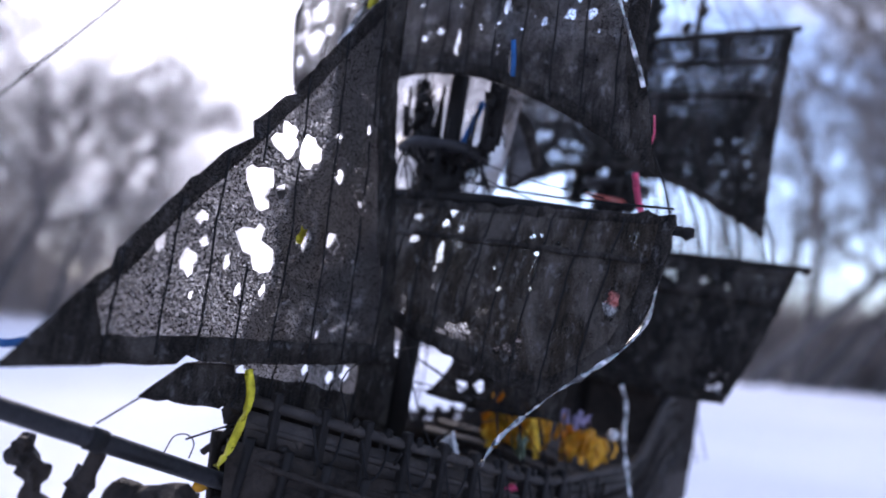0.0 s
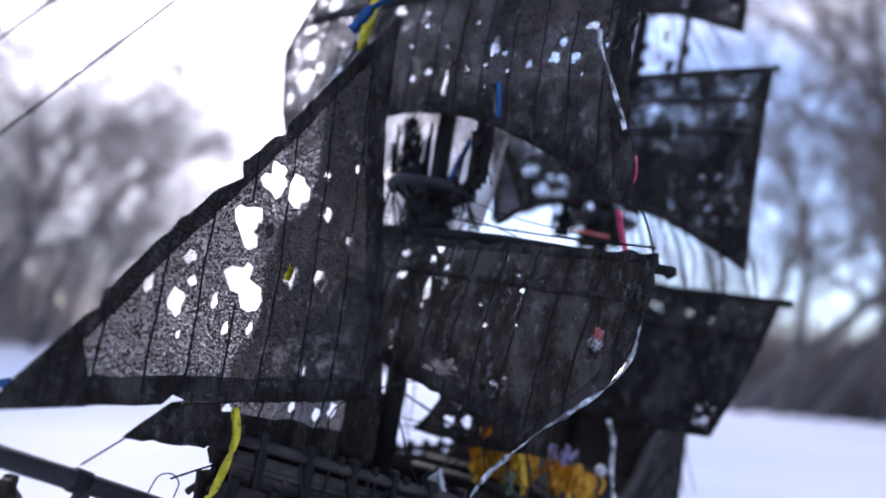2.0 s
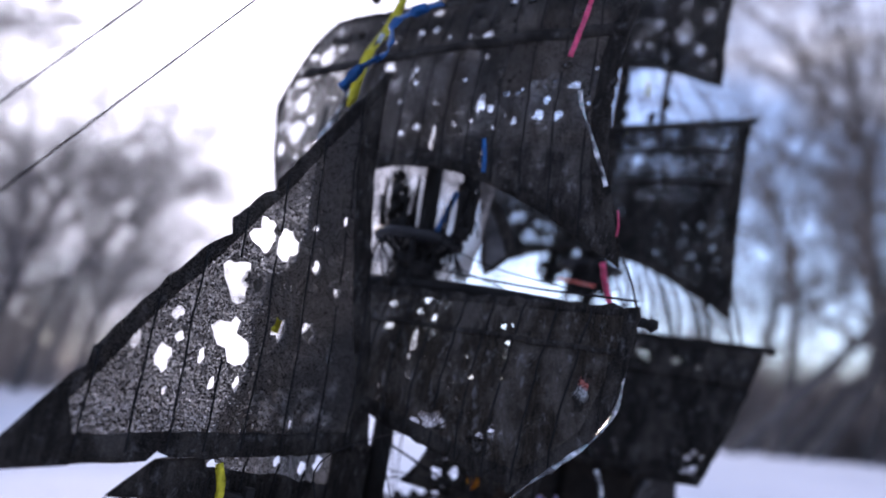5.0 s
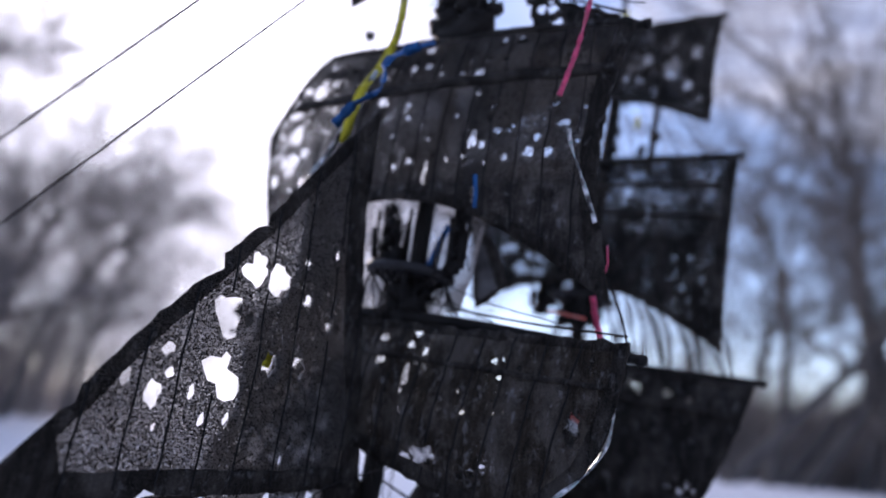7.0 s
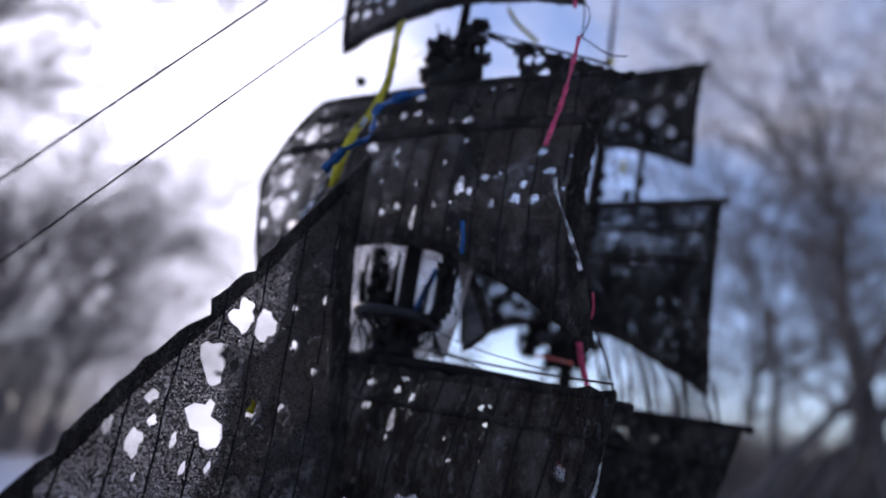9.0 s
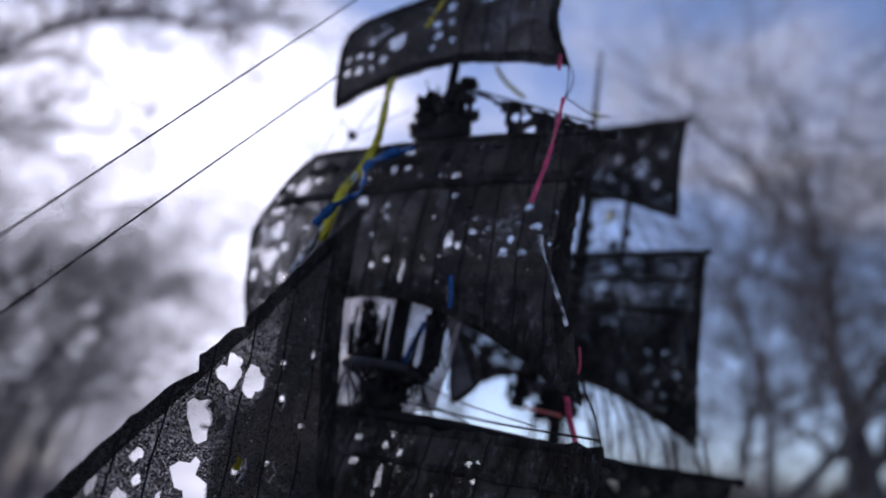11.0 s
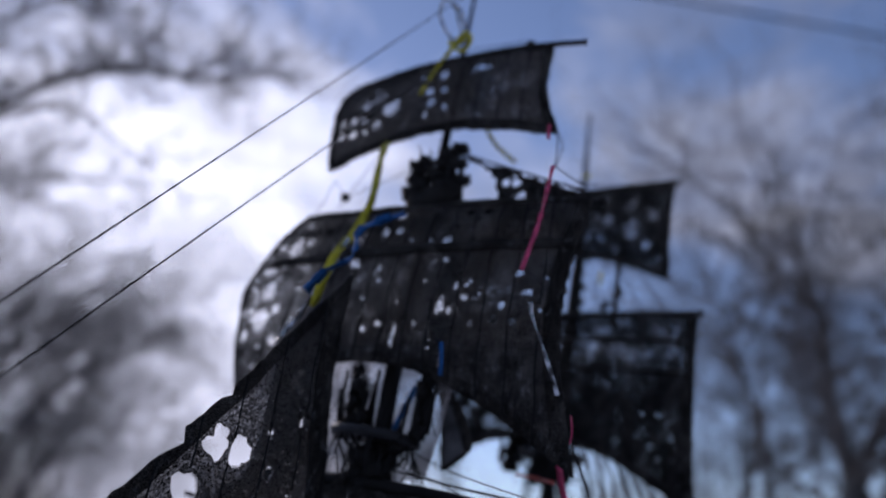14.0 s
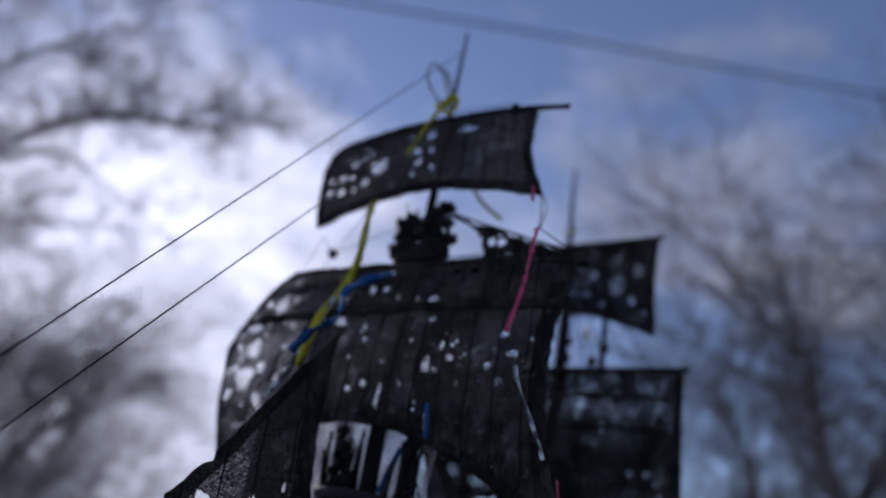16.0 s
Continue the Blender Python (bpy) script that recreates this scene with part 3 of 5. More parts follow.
    for p, q in seams:
        p, q = Vector(p), Vector(q)
        side = Vector((q - p).orthogonal()).normalized()
        runs, pts = [], []
        for k in range(41):
            c = p.lerp(q, k / 40) + side * 0.0016 * noise.noise((k * 0.22, p.x * 90, seed))
            if inside(c, rim) and not any(inside(c, r) for r in rings + torn):
                pts.append(c)
            else:
                runs.append(pts)
                pts = []
        for run in runs + [pts]:
            if len(run) > 2:
                line = [surface(v)[0] + surface(v)[1] * 0.0009 for v in run]
                part("seam", tube(bmesh.new(), line, 0.00075, 5), M_CORD, sail)
    return sail


from mathutils.geometry import delaunay_2d_cdt as mathutils_cdt


def square_surface(base, head, foot, half, belly):
    """The place and normal of a point (across, up) of a square sail that bellies ahead."""
    def place(p):
        v = min(max((head - p.y) / (head - foot), 0), 1.1)
        u = min(max(p.x / half, -1), 1)
        a = base + belly * (1 - 0.75 * u * u) * math.sin(math.pi * (0.08 + 0.72 * v))
        a += 0.0026 * noise.noise((p.x * 28, p.y * 14, base * 9 + head)) + 0.0007 * noise.noise((p.x * 95, p.y * 70, head))
        return ACROSS * p.x + AHEAD * a + Vector((0, 0, p.y)), AHEAD
    return place


def fore_surface(base, belly, mid, reach):
    """The same for a staysail, by (ahead, up)."""
    def place(p):
        r = ((p.x - mid[0]) ** 2 + (p.y - mid[1]) ** 2) / reach ** 2
        b = base + belly * math.exp(-r) + 0.0018 * noise.noise((p.x * 30, p.y * 30, base * 40))
        return JIB_AHEAD * p.x + JIB_SIDE * b + Vector((0, 0, p.y)), JIB_SIDE
    return place


JIB_HOLES = [
    (0.1678, 0.5441, 0.0088, 0.0103), (0.1487, 0.542, 0.009, 0.0099), (0.2163, 0.4832, 0.0043, 0.0032), 
    (0.2386, 0.4639, 0.0029, 0.0053), (0.2199, 0.4564, 0.0056, 0.0077), (0.2124, 0.4693, 0.0033, 0.0029), 
    (0.1959, 0.4598, 0.0027, 0.0041), (0.184, 0.4436, 0.0024, 0.0038), (0.1656, 0.4445, 0.0026, 0.0043), 
    (0.1244, 0.5592, 0.0026, 0.0034), (0.0949, 0.5729, 0.0017, 0.0044), (0.1169, 0.5323, 0.0042, 0.0051), 
    (0.2147, 0.4376, 0.0014, 0.0029), (0.1412, 0.4846, 0.0059, 0.0075), (0.1143, 0.4852, 0.0059, 0.0067), 
    (0.0903, 0.5184, 0.0035, 0.0037), (0.1065, 0.4325, 0.0028, 0.0048), (0.1110, 0.4200, 0.0022, 0.0042),
    (0.1656, 0.5099, 0.0036, 0.0044), 
]
JIB2_HOLES = [
    (0.1631, 0.3902, 0.0044, 0.0044), (0.1102, 0.393, 0.0021, 0.0036), (0.0845, 0.388, 0.0035, 0.0038), 
    (0.0691, 0.3906, 0.0043, 0.0052), 
]
TOPSAIL_HOLES = [
    (-0.1737, 0.7416, 0.0107, 0.0055), (-0.1794, 0.7109, 0.008, 0.008), (-0.1596, 0.7156, 0.0138, 0.0093), 
    (-0.1614, 0.6843, 0.0145, 0.0128), (-0.1952, 0.7352, 0.0055, 0.0056), (-0.139, 0.6959, 0.0066, 0.0057), 
    (-0.1417, 0.7672, 0.0085, 0.011), (-0.1639, 0.7709, 0.0071, 0.0042), (-0.1218, 0.7736, 0.0066, 0.0041), 
    (0.0648, 0.6924, 0.0038, 0.0095), (0.0744, 0.6869, 0.0031, 0.0036), (0.0770, 0.7102, 0.0027, 0.0043), (0.0870, 0.6992, 0.0036, 0.0026),
    (0.0774, 0.7226, 0.0032, 0.0034), (0.1214, 0.6925, 0.0029, 0.0035), (0.1163, 0.6800, 0.0052, 0.0043), (0.1332, 0.6789, 0.0036, 0.0047),
    (0.1427, 0.7038, 0.0068, 0.0035), (0.0217, 0.6621, 0.0033, 0.0103), (0.0727, 0.6477, 0.0024, 0.0115), (0.0026, 0.6757, 0.0037, 0.0027),
    (-0.0115, 0.6705, 0.0026, 0.0027), (-0.0203, 0.7776, 0.0043, 0.0075), (-0.0033, 0.7749, 0.0034, 0.0036), (0.0364, 0.7585, 0.0037, 0.0053),
    (0.0559, 0.7591, 0.0047, 0.0052), (0.0716, 0.7904, 0.0047, 0.0034), (0.0897, 0.7885, 0.0050, 0.0040), (0.0609, 0.7747, 0.0030, 0.0027),
    (0.0768, 0.7717, 0.0028, 0.0026), (-0.0085, 0.7950, 0.0064, 0.0034), (0.0966, 0.6754, 0.0025, 0.0034), (-0.0452, 0.7393, 0.0074, 0.0054),
]
COURSE_HOLES = [
    (-0.1255, 0.4860, 0.0100, 0.0125), (-0.0865, 0.4945, 0.0075, 0.0120), (-0.0660, 0.5250, 0.0040, 0.0050), (-0.1290, 0.5220, 0.0075, 0.0055), (-0.110, 0.430, 0.0060, 0.0070), (-0.080, 0.440, 0.0045, 0.0060),
    (0.0376, 0.4942, 0.0031, 0.0077), (0.0372, 0.4815, 0.0016, 0.0022), (0.0388, 0.5281, 0.0032, 0.0028), (0.0074, 0.5211, 0.0034, 0.0024),
    (0.0108, 0.5030, 0.0034, 0.0034), (0.0340, 0.5185, 0.0030, 0.0026), (0.0498, 0.5146, 0.0018, 0.0025), (0.1127, 0.5149, 0.0027, 0.0019),
    (0.1325, 0.5120, 0.0022, 0.0019), (0.1389, 0.5075, 0.0025, 0.0019), (0.1193, 0.5030, 0.0021, 0.0014), (0.0534, 0.4335, 0.0040, 0.0034),
    (0.0690, 0.4375, 0.0092, 0.0052), (0.0604, 0.4400, 0.0029, 0.0021), (0.1020, 0.4299, 0.0027, 0.0024),
    (0.1100, 0.4335, 0.0026, 0.0027), (0.1135, 0.4262, 0.0020, 0.0018), (0.1775, 0.4755, 0.0056, 0.0084),
]
ROYAL_HOLES = [
    (-0.047, 0.929, 0.0125, 0.0120), (-0.087, 0.943, 0.0052, 0.0058), (-0.0755, 0.946, 0.0040, 0.0042), (-0.0655, 0.951, 0.0036, 0.0040),
    (-0.1185, 0.9237, 0.0042, 0.0046), (-0.101, 0.9246, 0.0048, 0.0052), (-0.0843, 0.9192, 0.0050, 0.0058), (-0.115, 0.906, 0.0042, 0.0044),
    (-0.0965, 0.903, 0.0054, 0.0058), (-0.0769, 0.9014, 0.0036, 0.0044), (-0.0624, 0.909, 0.0046, 0.0052), (0.012, 0.9605, 0.0060, 0.0066),
    (0.0016, 0.9383, 0.0052, 0.0056), (0.0073, 0.921, 0.0050, 0.0048), (0.0032, 0.906, 0.0036, 0.0040), (0.019, 0.9364, 0.0038, 0.0044),
    (0.0261, 0.9113, 0.0036, 0.0040), (-0.0137, 0.9626, 0.0036, 0.0040), (-0.077, 0.962, 0.0034, 0.0034), (0.056, 0.961, 0.0120, 0.0050),
]
MAIN_TOPSAIL_HOLES = [
    (0.113, 0.7658, 0.0131, 0.0099), (0.1282, 0.7581, 0.0103, 0.0112), (0.1517, 0.7605, 0.0056, 0.0055), 
    (0.1629, 0.7905, 0.011, 0.0062), (0.0857, 0.7707, 0.0082, 0.0087), (0.0927, 0.7918, 0.0095, 0.0051), 
    (0.1789, 0.7593, 0.0047, 0.0054), (0.0815, 0.753, 0.0062, 0.0058), (0.1298, 0.7837, 0.0058, 0.0049), 
    (0.1496, 0.6847, 0.0031, 0.004), (0.1677, 0.6862, 0.003, 0.0033), (0.1605, 0.6495, 0.0036, 0.004), 
    (0.1829, 0.6602, 0.0029, 0.0039), (-0.0452, 0.6619, 0.0114, 0.0074), (-0.0213, 0.6580, 0.0079, 0.0060), (-0.0680, 0.6875, 0.0102, 0.0070), (-0.0340, 0.6785, 0.0056, 0.0045), (-0.0832, 0.6705, 0.0070, 0.0078),
]
MAIN_TG_HOLES = [
    (0.1221, 0.9385, 0.0142, 0.0170), (0.0869, 0.9563, 0.0079, 0.0110), (0.1497, 0.9608, 0.0073, 0.0110), (0.1025, 0.9113, 0.0085, 0.0070), (0.1440, 0.9137, 0.0055, 0.0070), (0.0809, 0.9255, 0.0058, 0.0062), (0.0720, 0.9641, 0.0038, 0.0036),
    (0.1597, 0.8949, 0.0034, 0.0038), (0.110, 0.970, 0.0042, 0.0046),
]
MAIN_COURSE_HOLES = [
    (0.1188, 0.5311, 0.0058, 0.0036), (0.1559, 0.5274, 0.0052, 0.0034), (0.1864, 0.4151, 0.0048, 0.0042), (0.178, 0.426, 0.003, 0.003), (0.186, 0.433, 0.0025, 0.003), 
    (0.1964, 0.4267, 0.0045, 0.0036), (0.1765, 0.4097, 0.0035, 0.0049), 
]

# outer jib: luff from tack to peak with torn notches, leech down the mast, foot
peak, clew, tack = (0.080, 0.704), (0.018, 0.400), (0.306, 0.394)
luff = bowed(tack, (0.2650, 0.4490), 0.002, 9) + [Vector((0.2620, 0.4490)), Vector((0.2610, 0.4580))]
luff += bowed((0.2590, 0.4600), (0.2030, 0.5340), -0.001, 14) + [Vector((0.1935, 0.5385)), Vector((0.1945, 0.5490))]
luff += bowed((0.1910, 0.5520), (0.1710, 0.5760), 0.001, 6) + [Vector((0.1660, 0.5760)), Vector((0.1665, 0.5820))] + bowed((0.1640, 0.5850), peak, -0.001, 20)
build_sail("outer_jib", [luff, bowed(peak, (0.076, 0.704), 0, 2), bowed((0.077, 0.704), (0.066, 0.580), 0.004, 18) + bowed((0.066, 0.580), clew, 0.001, 22),
                         bowed(clew, (0.208, 0.398), -0.001, 24) + [Vector((0.2095, 0.402)), Vector((0.214, 0.3975))] + bowed((0.222, 0.3965), tack, 0.0, 10)],
           JIB_HOLES, fore_surface(0, 0.006, (0.14, 0.47), 0.12),
           [((x, 0.394), (x + 0.004 + 0.08 * (0.3 - x), 0.72)) for x in (0.257, 0.229, 0.204, 0.178, 0.149, 0.117, 0.082, 0.048)],
           (0.0105, 0.0, 0.021, 0.0155), 3, M_JIB, "triangular black gauze jib with burnt holes and taped hems",
           bites=[(0.054, 0.59, 0.003, 0.008)], swell=1.03,
           lining=[(0.177, 0.398), (0.1725, 0.415), (0.1705, 0.432), (0.1640, 0.443), (0.1600, 0.452), (0.1590, 0.470), (0.1665, 0.4900), (0.1590, 0.4985), (0.1600, 0.5060),
                   (0.1570, 0.5150), (0.1500, 0.5207), (0.1420, 0.5270), (0.1360, 0.5380), (0.1330, 0.5600), (0.1330, 0.5850), (0.140, 0.619)], cuts=[
    [(0.1950, 0.5187), (0.1921, 0.5214), (0.1873, 0.5203), (0.1818, 0.5223), (0.1752, 0.5228), (0.1725, 0.5121), (0.1728, 0.5032), (0.1724, 0.4971), (0.1791, 0.4948), (0.1831, 0.4959), (0.1865, 0.5030), (0.1921, 0.5106)],
    [(0.1928, 0.4796), (0.1872, 0.4822), (0.1816, 0.4838), (0.1785, 0.4884), (0.1744, 0.4839), (0.1735, 0.4771), (0.1650, 0.4717), (0.1610, 0.4645), (0.1626, 0.4580), (0.1697, 0.4556), (0.1771, 0.4579), (0.1810, 0.4667), (0.1870, 0.4682)]])
build_sail("inner_jib", [bowed((0.228, 0.3755), (0.204, 0.3965), 0, 5), bowed((0.204, 0.3965), (-0.004, 0.404), 0, 18),
                         bowed((-0.004, 0.404), (-0.010, 0.340), 0, 6), bowed((-0.010, 0.340), (0.228, 0.3755), 0.000, 40)],
           JIB2_HOLES, fore_surface(-0.006, 0.003, (0.1, 0.38), 0.1),
           [((x, 0.397), (x + 0.004, 0.35)) for x in (0.163, 0.136, 0.108, 0.08, 0.052)], (0.024, 0, 0, 0.0240), 8, M_JIB,
           "small black gauze inner jib with a ragged foot",
           bites=[(0.126, 0.357, 0.009, 0.004), (0.088, 0.352, 0.004, 0.004), (0.078, 0.350, 0.006, 0.005), (0.05, 0.347, 0.004, 0.006), (0.17, 0.366, 0.006, 0.003)])

corner_rng = random.Random(61)
for owner, corner, base in (("outer_jib", [tack, (0.2720, 0.4385), (0.2660, 0.4290), (0.2600, 0.4130), (0.2570, 0.3955)], 0.0010),
                            ("inner_jib", [(0.2275, 0.3757), (0.2040, 0.3962), (0.1700, 0.3965), (0.1670, 0.3850), (0.1650, 0.3735)], -0.0048),
                            ("inner_jib", [(-0.0035, 0.4030), (0.056, 0.4020), (0.052, 0.3560), (0.020, 0.3480), (-0.009, 0.3430)], -0.0046)):
    patch("corner_patch", [Vector(p) for p in corner], [], fore_surface(base, 0.006 if base > 0 else 0.003, (0.14, 0.47) if base > 0 else (0.1, 0.38), 0.12 if base > 0 else 0.1), M_HEM,
          bpy.data.objects[owner], 0.0006, 0.007, corner_rng)
# fore topsail
build_sail("fore_topsail", [bowed((-0.144, 0.812), (0.186, 0.797), 0.002, 40), bowed((0.186, 0.793), (0.190, 0.568), -0.016, 34),
                            bowed((0.190, 0.566), (-0.168, 0.598), -0.058, 44),
                            bowed((-0.168, 0.598), (-0.210, 0.722), 0.003, 18) + bowed((-0.210, 0.722), (-0.144, 0.812), 0.010, 16)],
           TOPSAIL_HOLES, square_surface(0.014, 0.797, 0.60, 0.2, 0.024),
           [((x, 0.795), (x * 1.04, 0.57)) for x in (-0.14, -0.115, -0.09, -0.065, -0.04, -0.016, 0.008, 0.032, 0.056, 0.08, 0.104, 0.128, 0.152)],
           (0.006, 0.014, 0.011, 0.006), 4, M_TOPSAIL, "wide black gauze topsail with burnt holes and seams",
           extra=[(34, (-0.21, -0.10, 0.63, 0.80), (0.002, 0.0060)), (10, (-0.1, 0.16, 0.66, 0.79), (0.0015, 0.004)), (30, (-0.02, 0.165, 0.645, 0.75), (0.0007, 0.0018)), (14, (-0.05, 0.16, 0.755, 0.79), (0.0007, 0.0018))], veil=(-1, 1), swell=0.95)
# fore course
build_sail("fore_course", [bowed((-0.200, 0.540), (0.208, 0.540), -0.003, 44), bowed((0.208, 0.540), (0.188, 0.446), 0.006, 14),
                           bowed((0.188, 0.446), (0.135, 0.403), 0.004, 10), bowed((0.135, 0.403), (-0.02, 0.438), 0.002, 22),
                           bowed((-0.02, 0.438), (-0.178, 0.384), 0.006, 20),
                           bowed((-0.178, 0.384), (-0.152, 0.446), -0.002, 8) + bowed((-0.152, 0.446), (-0.200, 0.537), -0.006, 14)],
           COURSE_HOLES, square_surface(0.016, 0.535, 0.40, 0.2, 0.022),
           [((x, 0.535), (x * 0.9, 0.40)) for x in (-0.12, -0.09, -0.06, -0.03, 0.0, 0.025, 0.05, 0.075, 0.1, 0.125, 0.15, 0.175)],
           (0.007, 0.010, 0.010, 0.013, 0.013, 0.008), 5, M_COURSE, "black gauze fore course with scuffs and burnt holes",
           extra=[(16, (-0.19, -0.03, 0.40, 0.53), (0.002, 0.0050)), (8, (0.0, 0.16, 0.42, 0.53), (0.0010, 0.0018))], ragged=0.0016, bites=[(-0.186, 0.508, 0.005, 0.006), (-0.166, 0.468, 0.004, 0.006), (-0.164, 0.420, 0.004, 0.005)], veil=(-1, 1))
# fore royal
build_sail("fore_royal", [bowed((-0.120, 0.983), (0.134, 0.971), 0.011, 34), bowed((0.134, 0.971), (0.151, 0.862), -0.008, 16),
                          bowed((0.151, 0.862), (-0.124, 0.861), -0.021, 34), bowed((-0.124, 0.861), (-0.141, 0.945), 0.001, 12) + bowed((-0.141, 0.945), (-0.120, 0.983), 0.007, 10)],
           ROYAL_HOLES, square_surface(0.022, 0.98, 0.86, 0.14, 0.014),
           [((x, 0.985), (x * 1.05, 0.86)) for x in (0.036, 0.06, 0.084, 0.108)],
           (0.005, 0.010, 0.011, 0.007), 6, M_ROYAL, "small black gauze royal sail peppered with burnt holes",
           veil=(-1, 1), swell=0.95)
# main mast's sails
MAIN = -0.33
build_sail("main_topsail", [bowed((-0.2, 0.816), (0.206, 0.816), 0, 36), bowed((0.209, 0.816), (0.207, 0.584), -0.002, 26),
                            bowed((0.207, 0.580), (-0.119, 0.614), -0.049, 44), bowed((-0.119, 0.614), (-0.2, 0.816), -0.02, 20)],
           MAIN_TOPSAIL_HOLES, square_surface(MAIN + 0.014, 0.816, 0.6, 0.21, 0.02),
           [((x, 0.816), (x, 0.584)) for x in (0.08, 0.11, 0.14, 0.17)], (0.005, 0.011, 0.010, 0.008), 14, M_MAIN,
           "black gauze main topsail with two reef bands and holes",
           extra=[(26, (0.02, 0.19, 0.745, 0.81), (0.002, 0.006)), (10, (-0.10, 0.0, 0.62, 0.73), (0.002, 0.005)), (4, (0.08, 0.19, 0.61, 0.66), (0.0015, 0.003))], veil=(-1, 1), swell=1.05)
build_sail("main_topgallant", [bowed((-0.17, 1.012), (0.175, 1.012), 0, 30), bowed((0.178, 1.012), (0.173, 0.866), -0.003, 18),
                               bowed((0.173, 0.864), (-0.165, 0.866), -0.040, 30), bowed((-0.165, 0.872), (-0.17, 1.012), 0.006, 16)],
           MAIN_TG_HOLES, square_surface(MAIN + 0.012, 1.012, 0.88, 0.17, 0.014), [], (0.005, 0.010, 0.009, 0.007), 15, M_MAIN_HIGH,
           "black gauze main topgallant riddled with holes",
           extra=[(9, (0.02, 0.16, 0.9, 1.0), (0.0015, 0.003))], veil=(-1, 1), swell=0.85)
build_sail("main_course", [bowed((-0.05, 0.551), (0.243, 0.548), 0, 26), bowed((0.243, 0.548), (0.192, 0.398), 0.004, 20),
                           bowed((0.192, 0.398), (-0.03, 0.40), 0.006, 22), bowed((-0.03, 0.40), (-0.05, 0.551), -0.006, 20)],
           MAIN_COURSE_HOLES, square_surface(MAIN + 0.014, 0.55, 0.39, 0.24, 0.02),
           [((x, 0.55), (x * 0.85, 0.39)) for x in (0.1, 0.14, 0.18)], (0.006, 0.010, 0.012, 0.008), 16, M_SAIL_DENSE,
           "wide black gauze main course with a reef band", extra=[(4, (0.05, 0.22, 0.52, 0.545), (0.002, 0.004))], veil=(-1, 1))
for name, low, high in (("main_topsail", 0.775, 0.781), ("main_topsail", 0.735, 0.742), ("main_course", 0.508, 0.518), ("fore_topsail", 0.745, 0.756), ("fore_course", 0.5055, 0.5095)):
    ob = bpy.data.objects[name]
    head, base, half, belly, foot = {"main_topsail": (0.816, MAIN + 0.014, 0.21, 0.02, 0.6), "main_course": (0.55, MAIN + 0.014, 0.24, 0.02, 0.39),
                                     "fore_topsail": (0.797, 0.014, 0.2, 0.024, 0.6), "fore_course": (0.535, 0.016, 0.2, 0.022, 0.40)}[name]
    surf = square_surface(base + 0.0012, head, foot, half, belly)
    wide = {"main_topsail": 0.195, "main_course": 0.225, "fore_topsail": 0.176, "fore_course": 0.196}[name]
    left = -0.045 if name == "main_course" else -wide
    rows = [[surf(Vector((left + (wide - left) * k / 40, h + 0.0015 * noise.noise((k * 0.5, h, 3))))) for k in range(41)] for h in (high, low)]
    part("reef_band", band(bmesh.new(), rows, 0.0012), M_HEM, ob)

# masts and spars
def spar(name, a, b, thick, taper, label="", mat=None, bend=(0, 0, 0), knob=True):
    a, b = Vector(a), Vector(b)
    bm = bmesh.new()
    pts = [a.lerp(b, k / 14) + Vector(bend) * (1 - (k / 7 - 1) ** 2) for k in range(15)]
    tube(bm, pts, [thick * (1 - taper * abs(k / 7 - 1) ** 1.5) * (1 + 0.06 * noise.noise((k, thick * 900, 0))) for k in range(15)], 10)
    ob = part(name, bm, mat or M_WOOD, ship, label)
    if knob:
        for end in (a, b):
            lump(k := bmesh.new(), end, (thick * 0.9,) * 3, 0.3, 3, None, 1)
            part("end_knob", k, M_WOOD, ob)
    return ob


def mast(foot, tops, label):
    bm = bmesh.new()
    pts, rad = [], []
    for z, off, r in tops:
        pts.append(Vector((foot[0], foot[1] + off, z)))
        rad.append(r)
    tube(bm, pts, rad, 12)
    return part("mast", bm, M_WOOD, ship, label)


mast((0, 0), [(0.28, 0, 0.0085), (0.46, 0, 0.0090), (0.555, 0.002, 0.0090), (0.585, 0.0065, 0.0080), (0.64, 0.0045, 0.0078), (0.70, 0.006, 0.0074), (0.80, 0.010, 0.0060), (0.87, 0.010, 0.0052),
              (0.95, 0.010, 0.0042), (1.05, 0.009, 0.0026), (1.152, 0.009, 0.0016)], "black-stained fore mast")
mast((MAIN, 0), [(0.28, 0, 0.0095), (0.5, 0, 0.009), (0.66, 0.002, 0.009), (0.80, 0.010, 0.0095), (0.90, 0.013, 0.0085), (0.98, 0.010, 0.005), (1.1, 0.008, 0.003), (1.165, 0.008, 0.0018)], "black-stained main mast")


def yard(base, z, left, right, thick, bend=0.0, label=""):
    return spar("yard", ACROSS * left + AHEAD * base + Vector((0, 0, z)), ACROSS * right + AHEAD * base + Vector((0, 0, z)), thick, 0.45, label, None, (0, 0, bend))


yard(0.010, 0.530, -0.205, 0.215, 0.0062, 0.012)
yard(0.006, 0.796, -0.155, 0.190, 0.0056)
yard(0.018, 0.972, -0.140, 0.163, 0.0042, 0.018)
yard(MAIN + 0.010, 0.552, -0.25, 0.250, 0.0062)
yard(MAIN + 0.010, 0.818, -0.21, 0.211, 0.0055)
yard(MAIN + 0.010, 1.014, -0.18, 0.180, 0.0045)
spar("bowsprit", (0.07, 0, 0.2845), (0.425, 0, 0.4195), 0.0057, 0.1, "dark grey round bowsprit with bound collars", M_SPAR)


def rope(points, radius, name="rope", parent=None, mat=None):
    return part(name, tube(bmesh.new(), smooth_line(points, 8), radius, 5), mat or M_CORD, parent or ship)


